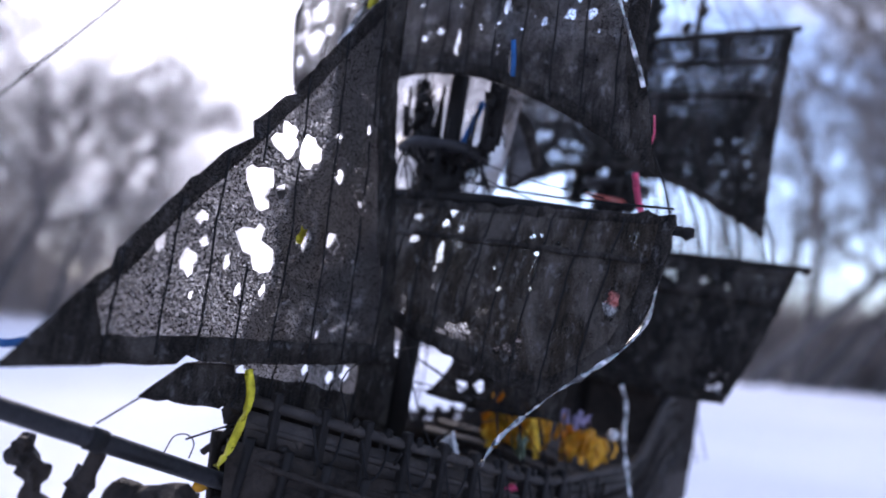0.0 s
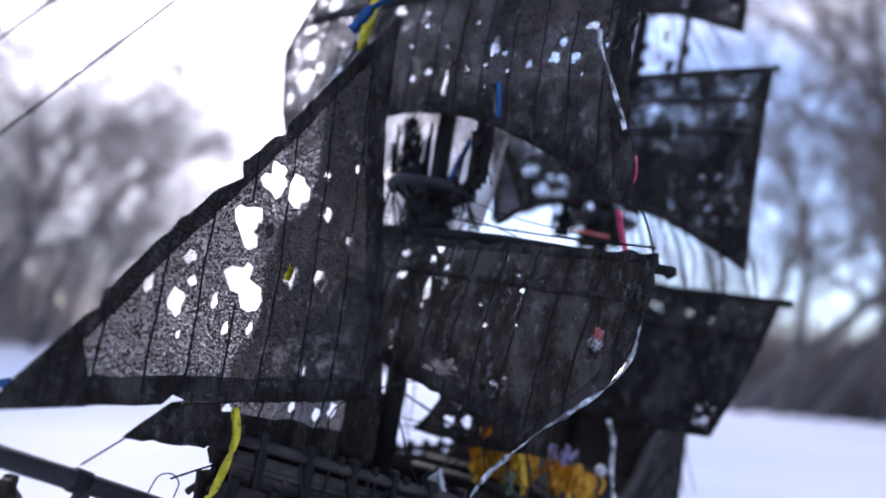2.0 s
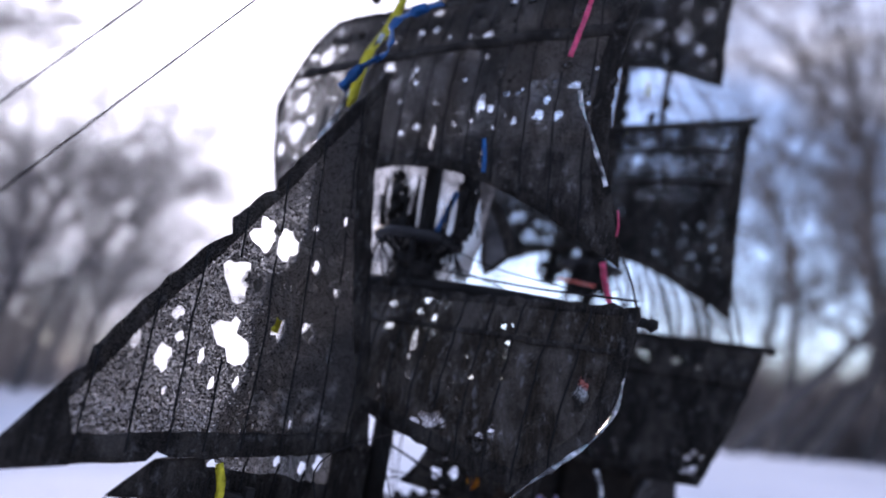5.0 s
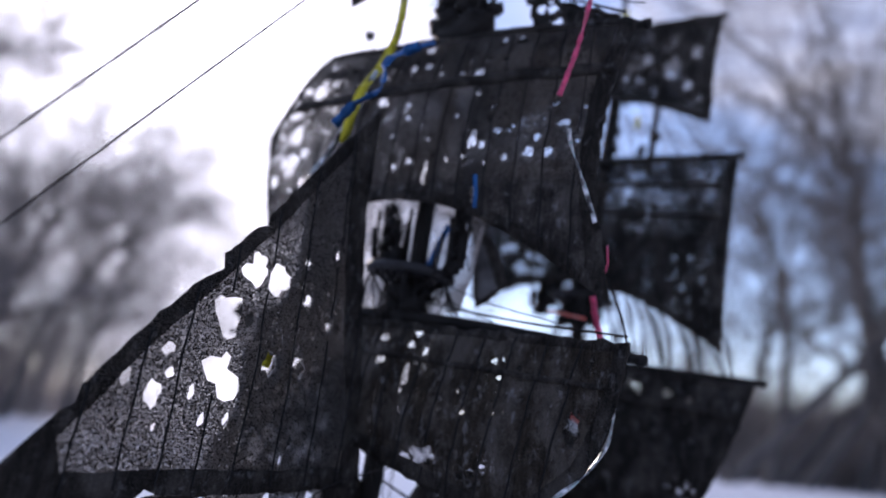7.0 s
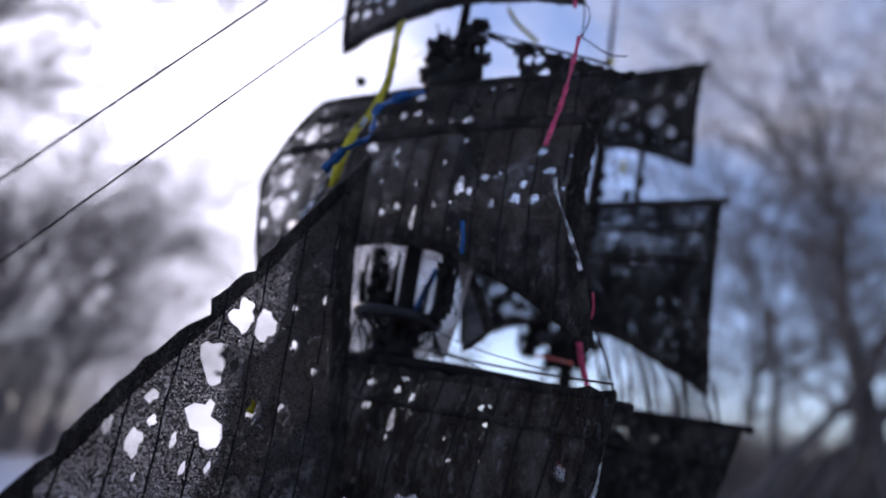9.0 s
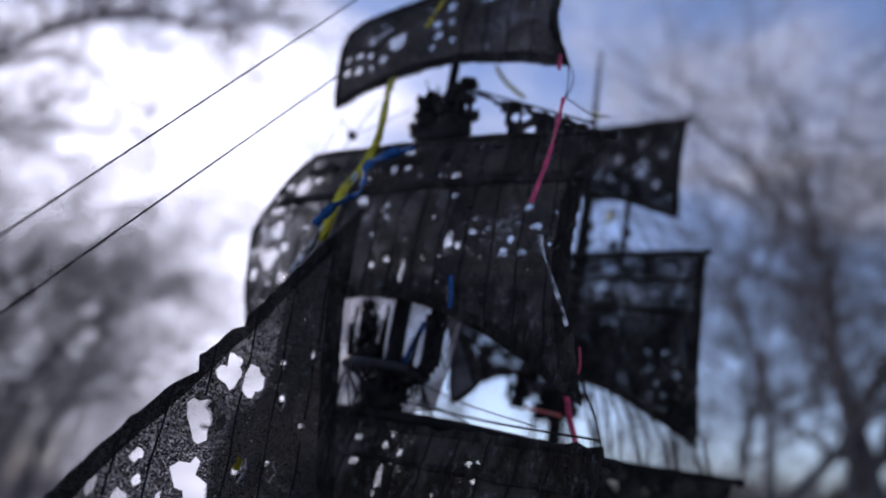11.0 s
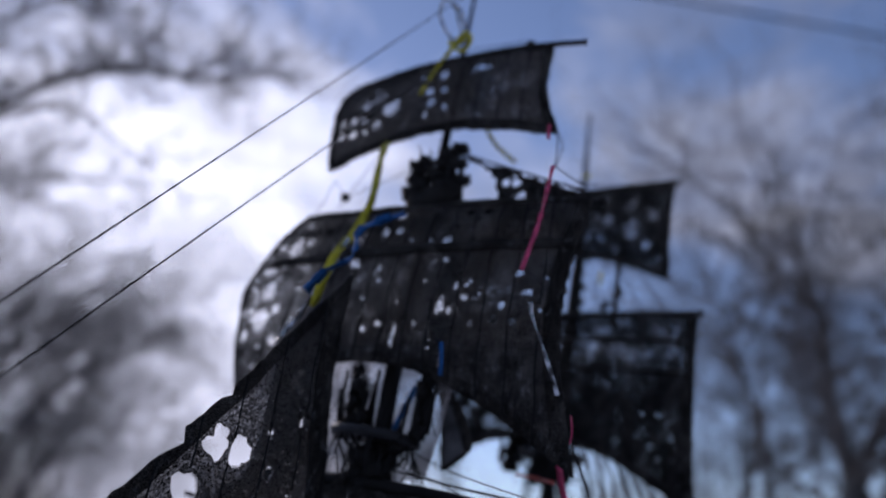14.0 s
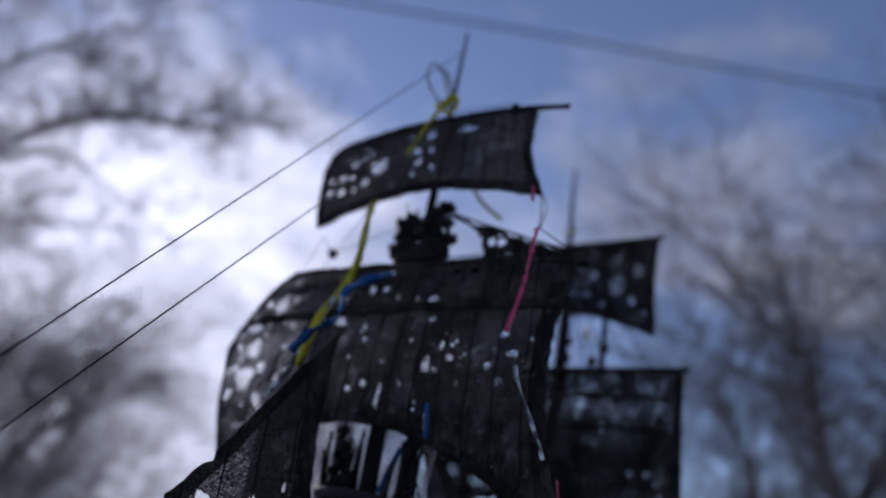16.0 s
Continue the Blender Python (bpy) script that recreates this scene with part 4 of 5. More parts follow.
rope([(0, 0.009, 1.12), (0.21, 0.01, 0.7685), (0.42, 0.02, 0.417)], 0.0006, "forestay")
rope([(0, 0.010, 1.02), (0.19, 0.01, 0.7265), (0.38, 0.02, 0.432)], 0.0006, "forestay")
rope([(0.228, 0.012, 0.376), (0.245, 0.004, 0.36)], 0.0006)
rope([(0.308, 0.02, 0.394), (0.33, 0.0, 0.388)], 0.0007)
for lo in (0.0, 0.012, 0.024, 0.036):
    for s in (-1, 1):
        rope([(-0.01, s * 0.035, 0.575), (-0.02 - lo * 2, s * 0.065, 0.45), (-0.03 - lo * 3, s * 0.095, 0.318)], 0.0008, "shroud")
        rope([(MAIN - 0.01, s * 0.035, 0.62), (MAIN - 0.03 - lo * 2, s * 0.07, 0.46), (MAIN - 0.04 - lo * 3, s * 0.108, 0.31)], 0.0008, "shroud")
rope([(0.012, 0.03, 0.556), (0.0, 0.12, 0.548), (-0.008, 0.205, 0.545)], 0.0009)
rope([(0.014, 0.153, 0.862), (0.022, 0.160, 0.835), (0.036, 0.1675, 0.806)], 0.0006)
rope([(0.014, 0.153, 0.862), (0.024, 0.166, 0.835), (0.037, 0.169, 0.806)], 0.0005)
rope([(0.036, 0.169, 0.806), (0.022, 0.185, 0.796), (0.008, 0.195, 0.800)], 0.0005)
for low, out in ((0.545, 0.10), (0.548, 0.16), (0.552, 0.06)):
    rope([(0.010, 0.020, 0.582), (0.006, out * 0.55, 0.5 * (0.574 + low)), (0.004, out, low)], 0.0005)
for across in (-0.052, -0.040, -0.030):
    rope([(0.008, across * 0.55, 0.668), (0.012, across * 0.9, 0.610), (0.016, across * 1.1, 0.545)], 0.0006)
leech_block = ACROSS * -0.1135 + Vector((0, 0, 0.8415))
for start, end in (((0.022, -0.124, 0.861), leech_block), (leech_block, ACROSS * -0.128 + Vector((0.004, 0, 0.806))), (leech_block, ACROSS * -0.042 + AHEAD * 0.03 + Vector((0, 0, 0.885))),
                   (leech_block, ACROSS * -0.012 + Vector((0, 0, 0.872))), ((0.022, -0.124, 0.861), ACROSS * -0.143 + Vector((0.010, 0, 0.812)))):
    rope([start, Vector(start).lerp(Vector(end), 0.5) - Vector((0, 0, 0.0015)), end], 0.0005)
part("block", lump(bmesh.new(), leech_block, (0.005, 0.0055, 0.0055), 0.5, 6, None, 2), M_WOOD, ship)
rope([ACROSS * 0.012 + AHEAD * 0.018 + Vector((0, 0, 1.004)), ACROSS * 0.06 + AHEAD * 0.018 + Vector((0, 0, 0.998)), ACROSS * 0.104 + AHEAD * 0.018 + Vector((0, 0, 0.992))], 0.0005)
rope([(-0.035, 0.172, 0.592), (-0.045, 0.182, 0.565), (-0.054, 0.187, 0.541)], 0.0009)


def fighting_top(base, z, wide, label):
    """A round platform with ribs below and a rail of pins above."""
    bm = bmesh.new()
    n = 28
    prof = [(wide * 0.2, z - 0.004), (wide, z - 0.003), (wide * 1.02, z), (wide, z + 0.004), (wide * 0.2, z + 0.004)]
    rings = [[bm.verts.new((base + r * math.cos(2 * math.pi * k / n), r * math.sin(2 * math.pi * k / n), h)) for k in range(n)] for r, h in prof]
    for a, b in zip(rings, rings[1:] + rings[:1]):
        for k in range(n):
            bm.faces.new((a[k], a[(k + 1) % n], b[(k + 1) % n], b[k]))
    top = part("fighting_top", bm, M_SPAR, ship, label)
    for k in range(10):
        a = 2 * math.pi * k / 10
        d = Vector((math.cos(a), math.sin(a), 0))
        part("bracket", tube(bmesh.new(), [Vector((base, 0, z - 0.034)) + d * 0.008, Vector((base, 0, z - 0.018)) + d * 0.012, Vector((base, 0, z - 0.003)) + d * wide * 0.8], [0.0024, 0.002, 0.0014], 5), M_WOOD, top)
        part("futtock_shroud", tube(bmesh.new(), [Vector((base, 0, z - 0.002)) + d * wide * 0.95, Vector((base, 0, z - 0.022)) + d * wide * 0.6, Vector((base, 0, z - 0.046)) + d * wide * (0.5 + 0.12 * (k % 3))], 0.0007, 5), M_CORD, top)
    for k in range(12):
        a = 2 * math.pi * (k + 0.4) / 12
        d = Vector((math.cos(a), math.sin(a), 0)) * wide * 0.9
        h = 0.016 + 0.012 * ((k * 7) % 5) / 4
        part("rail_pin", tube(bmesh.new(), [Vector((base, 0, z)) + d, Vector((base, 0, z + h)) + d], [0.0011, 0.0008], 5), M_WOOD, top)
    return top


fighting_top(0, 0.582, 0.040, "round dark fighting top with a ring of pins")
fighting_top(MAIN, 0.63, 0.042, "round dark main fighting top")


def tackle(base, z, tall, label, thick=1.0, seed=1, count=13, spread=1.0):
    """Black blocks, dowels and knotted cord beside the mast."""
    rng = random.Random(seed)
    bm = bmesh.new()
    lump(bm, (base[0], base[1], z), (0.007 * thick, 0.007 * thick, 0.008), 0.6, seed)
    body = part("tackle", bm, M_WOOD, ship, label)
    for _ in range(count):
        x, y = base[0] + rng.gauss(0, 0.005) * thick * spread, base[1] + rng.gauss(0, 0.006) * thick * spread
        h = tall * rng.uniform(0.45, 1)
        part("dowel", tube(bmesh.new(), [(x, y, z - 0.010 * rng.random()), (x + rng.gauss(0, 0.003), y + rng.gauss(0, 0.003), z + h)], [0.0022 * thick, 0.0015], 6), M_WOOD, body)
    for k in range(7):
        at = (base[0] + rng.gauss(0, 0.005) * thick * spread, base[1] + rng.gauss(0, 0.006) * thick * spread, z + tall * (0.05 + 0.14 * k))
        part("block", lump(bmesh.new(), at, (0.0045 * thick, 0.005 * thick, 0.0065), 0.8, seed + k, None, 1), M_WOOD, body)
    for k in range(4):
        p = Vector((base[0] + rng.gauss(0, 0.007), base[1] + rng.gauss(0, 0.008), z + tall * rng.uniform(0.5, 1.2)))
        q = Vector((base[0] + rng.gauss(0, 0.008), base[1] + rng.gauss(0, 0.009), z - rng.uniform(0.0, 0.012)))
        part("lashing", tube(bmesh.new(), smooth_line([p, p.lerp(q, 0.5) + Vector((0, rng.gauss(0, 0.004), 0)), q], 4), 0.0008, 5), M_CORD, body)
    return body


tackle((0.014, -0.019), 0.592, 0.052, "knotted black tackle with wooden dowels", 1.1, seed=2, count=16)
tackle((0.004, 0.050), 0.588, 0.056, "knotted black tackle with wooden dowels", 0.85, seed=3, count=18)
tackle((0.008, -0.004), 0.832, 0.044, "knobbly black tackle at the topmast head", 2.1, seed=4, count=5, spread=0.4)
lump(bm := bmesh.new(), (0.004, 0.011, 0.822), (0.018, 0.032, 0.017), 0.9, 9)
lump(bm, (0.006, -0.016, 0.830), (0.009, 0.012, 0.008), 0.7, 12)
lump(bm, (0.008, 0.014, 0.846), (0.008, 0.010, 0.012), 0.8, 13)
lump(bm, (0.009, 0.018, 0.862), (0.007, 0.008, 0.010), 0.8, 14)
lump(bm, (0.010, 0.004, 0.858), (0.006, 0.007, 0.009), 0.8, 15)
part("masthead_cap", bm, M_WOOD, ship, "knobbly black masthead platform")
tackle((0.006, 0.033), 0.826, 0.056, "knobbly black tackle at the topmast head", 2.1, seed=5, count=5, spread=0.4)
tackle((MAIN, 0.03), 0.65, 0.05, "knotted black tackle with wooden dowels", seed=6)
tackle((MAIN, -0.035), 0.64, 0.06, "knotted black tackle with wooden dowels", 1.2, seed=7)
tackle((MAIN + 0.02, 0.0), 0.60, 0.05, "knotted black tackle with wooden dowels", 2.2, seed=8)
tackle((MAIN + 0.020, -0.046), 0.612, 0.042, "knotted black tackle with wooden dowels", 1.6, seed=10, count=9)
tackle((MAIN + 0.020, 0.026), 0.606, 0.034, "knotted black tackle with wooden dowels", 1.7, seed=11, count=9)
for b, c in ((0.104, 0.986), (-0.066, 0.990)):
    lump(bm := bmesh.new(), ACROSS * b + AHEAD * 0.018 + Vector((0, 0, c)), (0.005, 0.006, 0.006), 0.5, 4, None, 1)
    part("parrel", bm, M_WOOD, ship)

film_rng = random.Random(41)
patch("torn_flap", bowed((-0.0048, 0.5538), (-0.0329, 0.5303), 0.002, 8) + bowed((-0.0329, 0.5303), (-0.0197, 0.5103), 0, 6) + bowed((-0.0197, 0.5103), (-0.0048, 0.5538), -0.003, 10),
      [], square_surface(0.018, 0.56, 0.5, 0.1, 0.002), M_HEM, ship, 0.0006, 0.006, film_rng, "torn black cloth flap at the yard")
patch("film", bowed((-0.112, 0.676), (0.052, 0.664), 0.002, 22) + bowed((0.052, 0.664), (0.040, 0.556), 0.003, 16) + bowed((0.040, 0.556), (-0.092, 0.540), 0.004, 18) + bowed((-0.092, 0.540), (-0.112, 0.676), -0.003, 16),
      [], square_surface(-0.034, 0.68, 0.54, 0.15, 0.006), M_FILM, ship, 0.0003, 0.008, film_rng, "scrap of smoky translucent film behind the fore mast")
for k in range(9):
    a = 2.4 * k
    at = (0.011 * math.cos(a), 0.014 * math.sin(a) + 0.002, 0.566 - 0.0035 * k)
    part("block", lump(bmesh.new(), at, (0.008, 0.009, 0.010), 0.8, k + 60, None, 2), M_WOOD, ship)
for k in range(16):
    a = 2 * math.pi * k / 16 + 0.2
    d = Vector((math.cos(a), math.sin(a), 0))
    p = Vector((0, 0, 0.578)) + d * film_rng.uniform(0.018, 0.036)
    part("cord_end", tube(bmesh.new(), [p, p - Vector((0, 0, 0.012)) + d * 0.003, p - Vector((0, 0, film_rng.uniform(0.018, 0.040))) + d * film_rng.gauss(0.0, 0.006)], [0.0012, 0.0009, 0.0007], 5), M_CORD, ship)

# hull: lofted from stern to bow
STERN, BOW = -0.47, 0.155


def hull_line(a):
    """Half breadth, rail height and keel height at a place along the ship."""
    t = min(max((a - STERN) / (BOW - STERN), 0), 1)
    half = 0.097 + 0.011 * math.sin(math.pi * min(t * 1.15, 1))
    half *= 1 - max(0, (t - 0.62) / 0.38) ** 2.1 * 0.9
    half *= 1 - 0.14 * max(0, 0.3 - t) / 0.3
    rail = 0.298 + 0.062 * min(1, max(0, 0.34 - t) / 0.12) + 0.02 * max(0, 0.2 - t) / 0.2 + 0.050 * max(0, t - 0.62) / 0.38
    keel = 0.158 + 0.10 * max(0, (t - 0.8) / 0.2) ** 2
    return half, rail, keel


def build_hull():
    bm = bmesh.new()
    rows = []
    for i in range(49):
        a = STERN + (BOW - STERN) * i / 48
        half, rail, keel = hull_line(a)
        row = []
        for k in range(15):
            f = k / 14
            y = half * (math.sin(f * math.pi * 0.5) ** 0.55) * (1 + 0.1 * math.sin(math.pi * f))
            row.append((a + 0.05 * max(0, (i / 48 - 0.8)) * f, y, keel + (rail - keel) * f))
        full = [(x, -y, z) for x, y, z in reversed(row)] + row[1:]
        rows.append([bm.verts.new(p) for p in full])
    for a, b in zip(rows, rows[1:]):
        for k in range(len(a) - 1):
            bm.faces.new((a[k], a[k + 1], b[k + 1], b[k]))
    bm.faces.new(rows[0])
    hull = part("hull", bm, M_HULL, ship, "charcoal wooden hull with raised wales and railing")
    wall = hull.modifiers.new("planking thickness", "SOLIDIFY")
    wall.thickness, wall.offset = 0.003, -1
    rng = random.Random(21)
    for f in (0.62, 0.66, 0.745, 0.785, 0.86, 0.895, 0.965):
        for k in range(9):
            lo = STERN + 0.01 + (BOW - STERN - 0.02) * k / 9 + rng.uniform(0, 0.012)
            hi = lo + (BOW - STERN) / 9 - rng.uniform(0.004, 0.02)
            pts = []
            for i in range(5):
                a = min(lo + (hi - lo) * i / 4, BOW - 0.004)
                half, rail, keel = hull_line(a)
                y = half * (math.sin(f * math.pi * 0.5) ** 0.55) * (1 + 0.1 * math.sin(math.pi * f)) + 0.0008
                pts.append((a, y, keel + (rail - keel) * f + rng.gauss(0, 0.0006)))
            part("plank_edge", tube(bmesh.new(), pts, rng.uniform(0.0005, 0.0011), 5), rng.choice((M_HULL, M_WOOD, M_HULL)), hull)
    for f in (0.45, 0.58, 0.70, 0.82, 0.93):
        for s in (-1, 1):
            pts = []
            for i in range(33):
                a = STERN + 0.004 + (BOW - STERN - 0.006) * i / 32
                half, rail, keel = hull_line(a)
                y = half * (math.sin(f * math.pi * 0.5) ** 0.55) * (1 + 0.1 * math.sin(math.pi * f)) + 0.0012
                pts.append((a, s * y, keel + (rail - keel) * f))
            part("wale", tube(bmesh.new(), pts, 0.0034 if f in (0.58, 0.82) else 0.0022, 6), M_HULL, hull)
    bm = bmesh.new()
    edge = []
    for i in range(41):
        a = STERN + 0.01 + (BOW - STERN - 0.03) * i / 40
        half, rail, keel = hull_line(a)
        edge.append((bm.verts.new((a, -half * 0.96, rail - 0.022)), bm.verts.new((a, half * 0.96, rail - 0.022))))
    for p, q in zip(edge, edge[1:]):
        bm.faces.new((p[0], q[0], q[1], p[1]))
    deck = part("deck", bm, M_DECK, ship, "dark planked deck")
    deck.modifiers.new("thickness", "SOLIDIFY").thickness = 0.004
    # railing: posts and two rails on each side
    for s in (-1, 1):
        for h, r in ((0.010, 0.0026), (0.026, 0.0038)):
            pts = []
            for i in range(33):
                a = STERN + 0.01 + (BOW - STERN - 0.012) * i / 32
                half, rail, keel = hull_line(a)
                pts.append((a, s * half * 0.985, rail + h))
            part("handrail", tube(bmesh.new(), pts, r, 6), M_PLANK if s > 0 else M_HULL, hull)
        for i in range(23):
            a = STERN + 0.015 + (BOW - STERN - 0.03) * i / 22
            half, rail, keel = hull_line(a)
            if s > 0 and a < -0.13:
                continue
            part("rail_post", block(bmesh.new(), (a, s * half * 0.99, rail + 0.013), (0.0064, 0.0076, 0.044), None, 0.001), M_WOOD, hull, "", False)
        for i in range(40):
            a = STERN + 0.012 + (BOW - STERN - 0.03) * i / 39
            half, rail, keel = hull_line(a)
            for h, size in ((-0.010, (0.011, 0.006, 0.007)), (-0.024, (0.006, 0.005, 0.010))):
                if a > -0.2 and (i * 7 + int(h * 1000)) % 5 > 1:
                    part("side_block", block(bmesh.new(), (a, s * (half * 1.005 + 0.001), rail + h), size, None, 0.001), M_HULL, hull, "", False)
        if s > 0:
            rows = ([], [])
            for i in range(33):
                a = STERN + 0.01 + (BOW - STERN - 0.012) * i / 32
                half, rail, keel = hull_line(a)
                high = 0.022 if a < -0.04 else 0.019
                for row, h in zip(rows, (rail - 0.006, rail + high + 0.003 * noise.noise((a * 70, 2, 0)))):
                    row.append((Vector((a, half * 0.955, h)), Vector((0, 1, 0))))
            part("bulwark", band(bmesh.new(), rows, 0.003), M_PLANK, hull)
        if s < 0:
            rows = ([], [])
            for i in range(33):
                a = STERN + 0.01 + (BOW - STERN - 0.012) * i / 32
                half, rail, keel = hull_line(a)
                for row, h in zip(rows, (rail - 0.004, rail + 0.022 + 0.010 * noise.noise((a * 45, 0, 0)))):
                    row.append((Vector((a, s * half * 0.96, h)), Vector((0, 1, 0))))
            part("bulwark", band(bmesh.new(), rows, 0.003), M_HULL, hull)
        for i in range(12):
            a = -0.42 + 0.043 * i
            half, rail, keel = hull_line(a)
            f = 0.76
            y = half * (math.sin(f * math.pi * 0.5) ** 0.55) * (1 + 0.1 * math.sin(math.pi * f))
            part("gun_port", block(bmesh.new(), (a, s * (y + 0.001), keel + (rail - keel) * f), (0.018, 0.005, 0.014), None, 0.001), M_WOOD, hull, "dark square gun port lid", False)
    return hull


build_hull()
tube(bm := bmesh.new(), [(0.120, -0.004, 0.345), (0.140, -0.006, 0.352), (0.154, -0.008, 0.362)], [0.006, 0.0055, 0.005], 7)
lump(bm, (0.153, -0.008, 0.362), (0.006, 0.006, 0.009), 0.7, 5)
part("cathead", bm, M_HULL, ship, "short dark beam jutting from the bow")
part("strut", tube(bmesh.new(), [(0.162, -0.02, 0.331), (0.156, -0.012, 0.341), (0.152, -0.007, 0.350)], 0.0026, 6), M_HULL, ship)
for k in range(3):
    low = 0.034 * k
    pts = [(0.157, -0.004, 0.338 - low), (0.150, 0.016, 0.336 - low), (0.132, 0.040, 0.331 - low), (0.104, 0.066, 0.325 - low), (0.07, 0.090, 0.318 - low)]
    part("head_rail", tube(bmesh.new(), smooth_line(pts, 4), 0.0034 if k % 2 else 0.0024, 6), M_WOOD if k % 2 else M_HULL, ship)
for k in range(5):
    f = k / 4
    a, b = 0.152 - 0.075 * f, 0.014 + 0.072 * f
    part("head_timber", tube(bmesh.new(), [(a, b + 0.003, 0.350 - 0.02 * f), (a + 0.003, b + 0.001, 0.31 - 0.015 * f), (a - 0.004, b - 0.004, 0.265)], [0.0036, 0.0030, 0.0026], 6), M_WOOD, ship)
rope([(0.178, -0.04, 0.326), (0.176, -0.035, 0.338), (0.171, -0.028, 0.341), (0.167, -0.024, 0.336), (0.168, -0.025, 0.326)], 0.0005)
rope([(0.171, -0.028, 0.338), (0.162, -0.014, 0.347), (0.150, 0.0, 0.356)], 0.0008)

# figurehead under the bowsprit: one plain shape
bm = bmesh.new()
for k, (a, b, c, x, y, z) in enumerate(((0.268, -0.027, 0.3425, 0.0055, 0.006, 0.0058), (0.270, -0.030, 0.334, 0.006, 0.007, 0.005), (0.2655, -0.025, 0.335, 0.006, 0.0065, 0.006),
                                        (0.262, -0.021, 0.3275, 0.006, 0.0075, 0.007), (0.262, -0.020, 0.317, 0.0045, 0.0055, 0.009), (0.240, -0.012, 0.3215, 0.007, 0.0075, 0.0085),
                                        (0.236, -0.007, 0.340, 0.0045, 0.0055, 0.006), (0.222, 0.006, 0.318, 0.012, 0.010, 0.008), (0.205, 0.022, 0.320, 0.018, 0.014, 0.0075))):
    lump(bm, (a, b, c), (x, y, z), 0.8, k + 3, Matrix.Rotation(0.5 * k, 4, "Z"))
tube(bm, [(0.236, -0.004, 0.347), (0.2365, -0.006, 0.339), (0.238, -0.008, 0.331), (0.240, -0.012, 0.321), (0.2415, -0.014, 0.306)], [0.0046, 0.0050, 0.0050, 0.0065, 0.0075], 8)
tube(bm, [(0.26, -0.019, 0.312), (0.25, -0.015, 0.303), (0.24, -0.012, 0.298)], [0.0055, 0.007, 0.01], 8)
figure = part("figurehead", bm, M_HULL, ship, "dark carved figurehead below the bowsprit")
fuse = figure.modifiers.new("one body", "REMESH")
fuse.mode, fuse.voxel_size, fuse.use_smooth_shade = "VOXEL", 0.0009, True
tube(bm := bmesh.new(), [(0.2375, 0, 0.3482), (0.2420, 0, 0.3500), (0.2460, 0, 0.3515)], 0.0066, 12)
part("collar", bm, M_CORD, ship, "cord binding round the bowsprit")

# stern cabin and the gear on deck
cabin = part("stern_cabin", block(bmesh.new(), (-0.395, 0, 0.330), (0.14, 0.188, 0.150), None, 0.004), M_HULL, ship, "black stern cabin with framed sides", False)
for k in range(6):
    part("frame_strip", block(bmesh.new(), (-0.455 + 0.024 * k, 0.0945, 0.345), (0.004, 0.004, 0.098), None, 0.0008), M_WOOD, cabin, "", False)
rng = random.Random(12)
for k in range(16):
    a, b = rng.uniform(-0.25, 0.10), rng.uniform(-0.065, 0.07)
    h = rng.uniform(0.006, 0.016)
    z = hull_line(a)[1] - 0.020
    if k % 3:
        barrel = tube(bmesh.new(), [(a, b - 0.006, z + h * 0.6), (a, b + 0.004, z + h * 0.7), (a, b + 0.022, z + h * 0.8)], [0.0055, 0.005, 0.0035], 8)
        gun = part("deck_gun", barrel, M_WOOD, ship)
        part("carriage", block(bmesh.new(), (a, b, z + h * 0.25), (0.011, 0.016, h * 0.5 + 0.002), None, 0.001), M_HULL, gun, "", False)
    else:
        pts = [(a + math.cos(t * 0.7) * 0.009, b + math.sin(t * 0.7) * 0.009, z + 0.0006 * t) for t in range(28)]
        part("rope_coil", tube(bmesh.new(), pts, 0.0014, 5), M_CORD, ship)
for k in range(12):
    s1 = rng.choice((-1, 1))
    a = rng.uniform(-0.32, 0.15)
    half, rail, keel = hull_line(a)
    rope([(a, s1 * half * 0.97, rail + 0.026), (a * 0.6, s1 * half * 0.5 + rng.gauss(0, 0.01), rail + rng.uniform(0.03, 0.08)), (rng.choice((0, MAIN)) + rng.gauss(0, 0.006), rng.gauss(0, 0.01), rng.uniform(0.36, 0.5))], 0.0006)
for k in range(9):
    a = -0.06 + 0.022 * k
    half, rail, keel = hull_line(a)
    lump(bm := bmesh.new(), (a, half * 0.99, rail + 0.03), (0.004, 0.0035, 0.005), 0.4, k, None, 1)
    part("deadeye", bm, M_WOOD, ship)
rng = random.Random(77)
for k in range(60):
    a = rng.uniform(-0.22, 0.13)
    half, rail, keel = hull_line(a)
    b = half * rng.uniform(0.55, 1.0)
    z = rail + rng.uniform(-0.018, 0.006)
    way = Vector((rng.gauss(0, 0.7), rng.gauss(0, 0.5), rng.gauss(0.5, 0.5))).normalized() * rng.uniform(0.008, 0.026)
    part("peg", tube(bmesh.new(), [Vector((a, b, z)), Vector((a, b, z)) + way], [rng.uniform(0.0012, 0.0030), 0.0012], 6), rng.choice((M_WOOD, M_HULL)), ship)
    if k % 2:
        part("block", lump(bmesh.new(), (a + 0.006, b * 0.97, z + 0.004), (rng.uniform(0.003, 0.006), rng.uniform(0.003, 0.005), rng.uniform(0.003, 0.007)), 0.7, k, None, 1), rng.choice((M_WOOD, M_DECK)), ship)
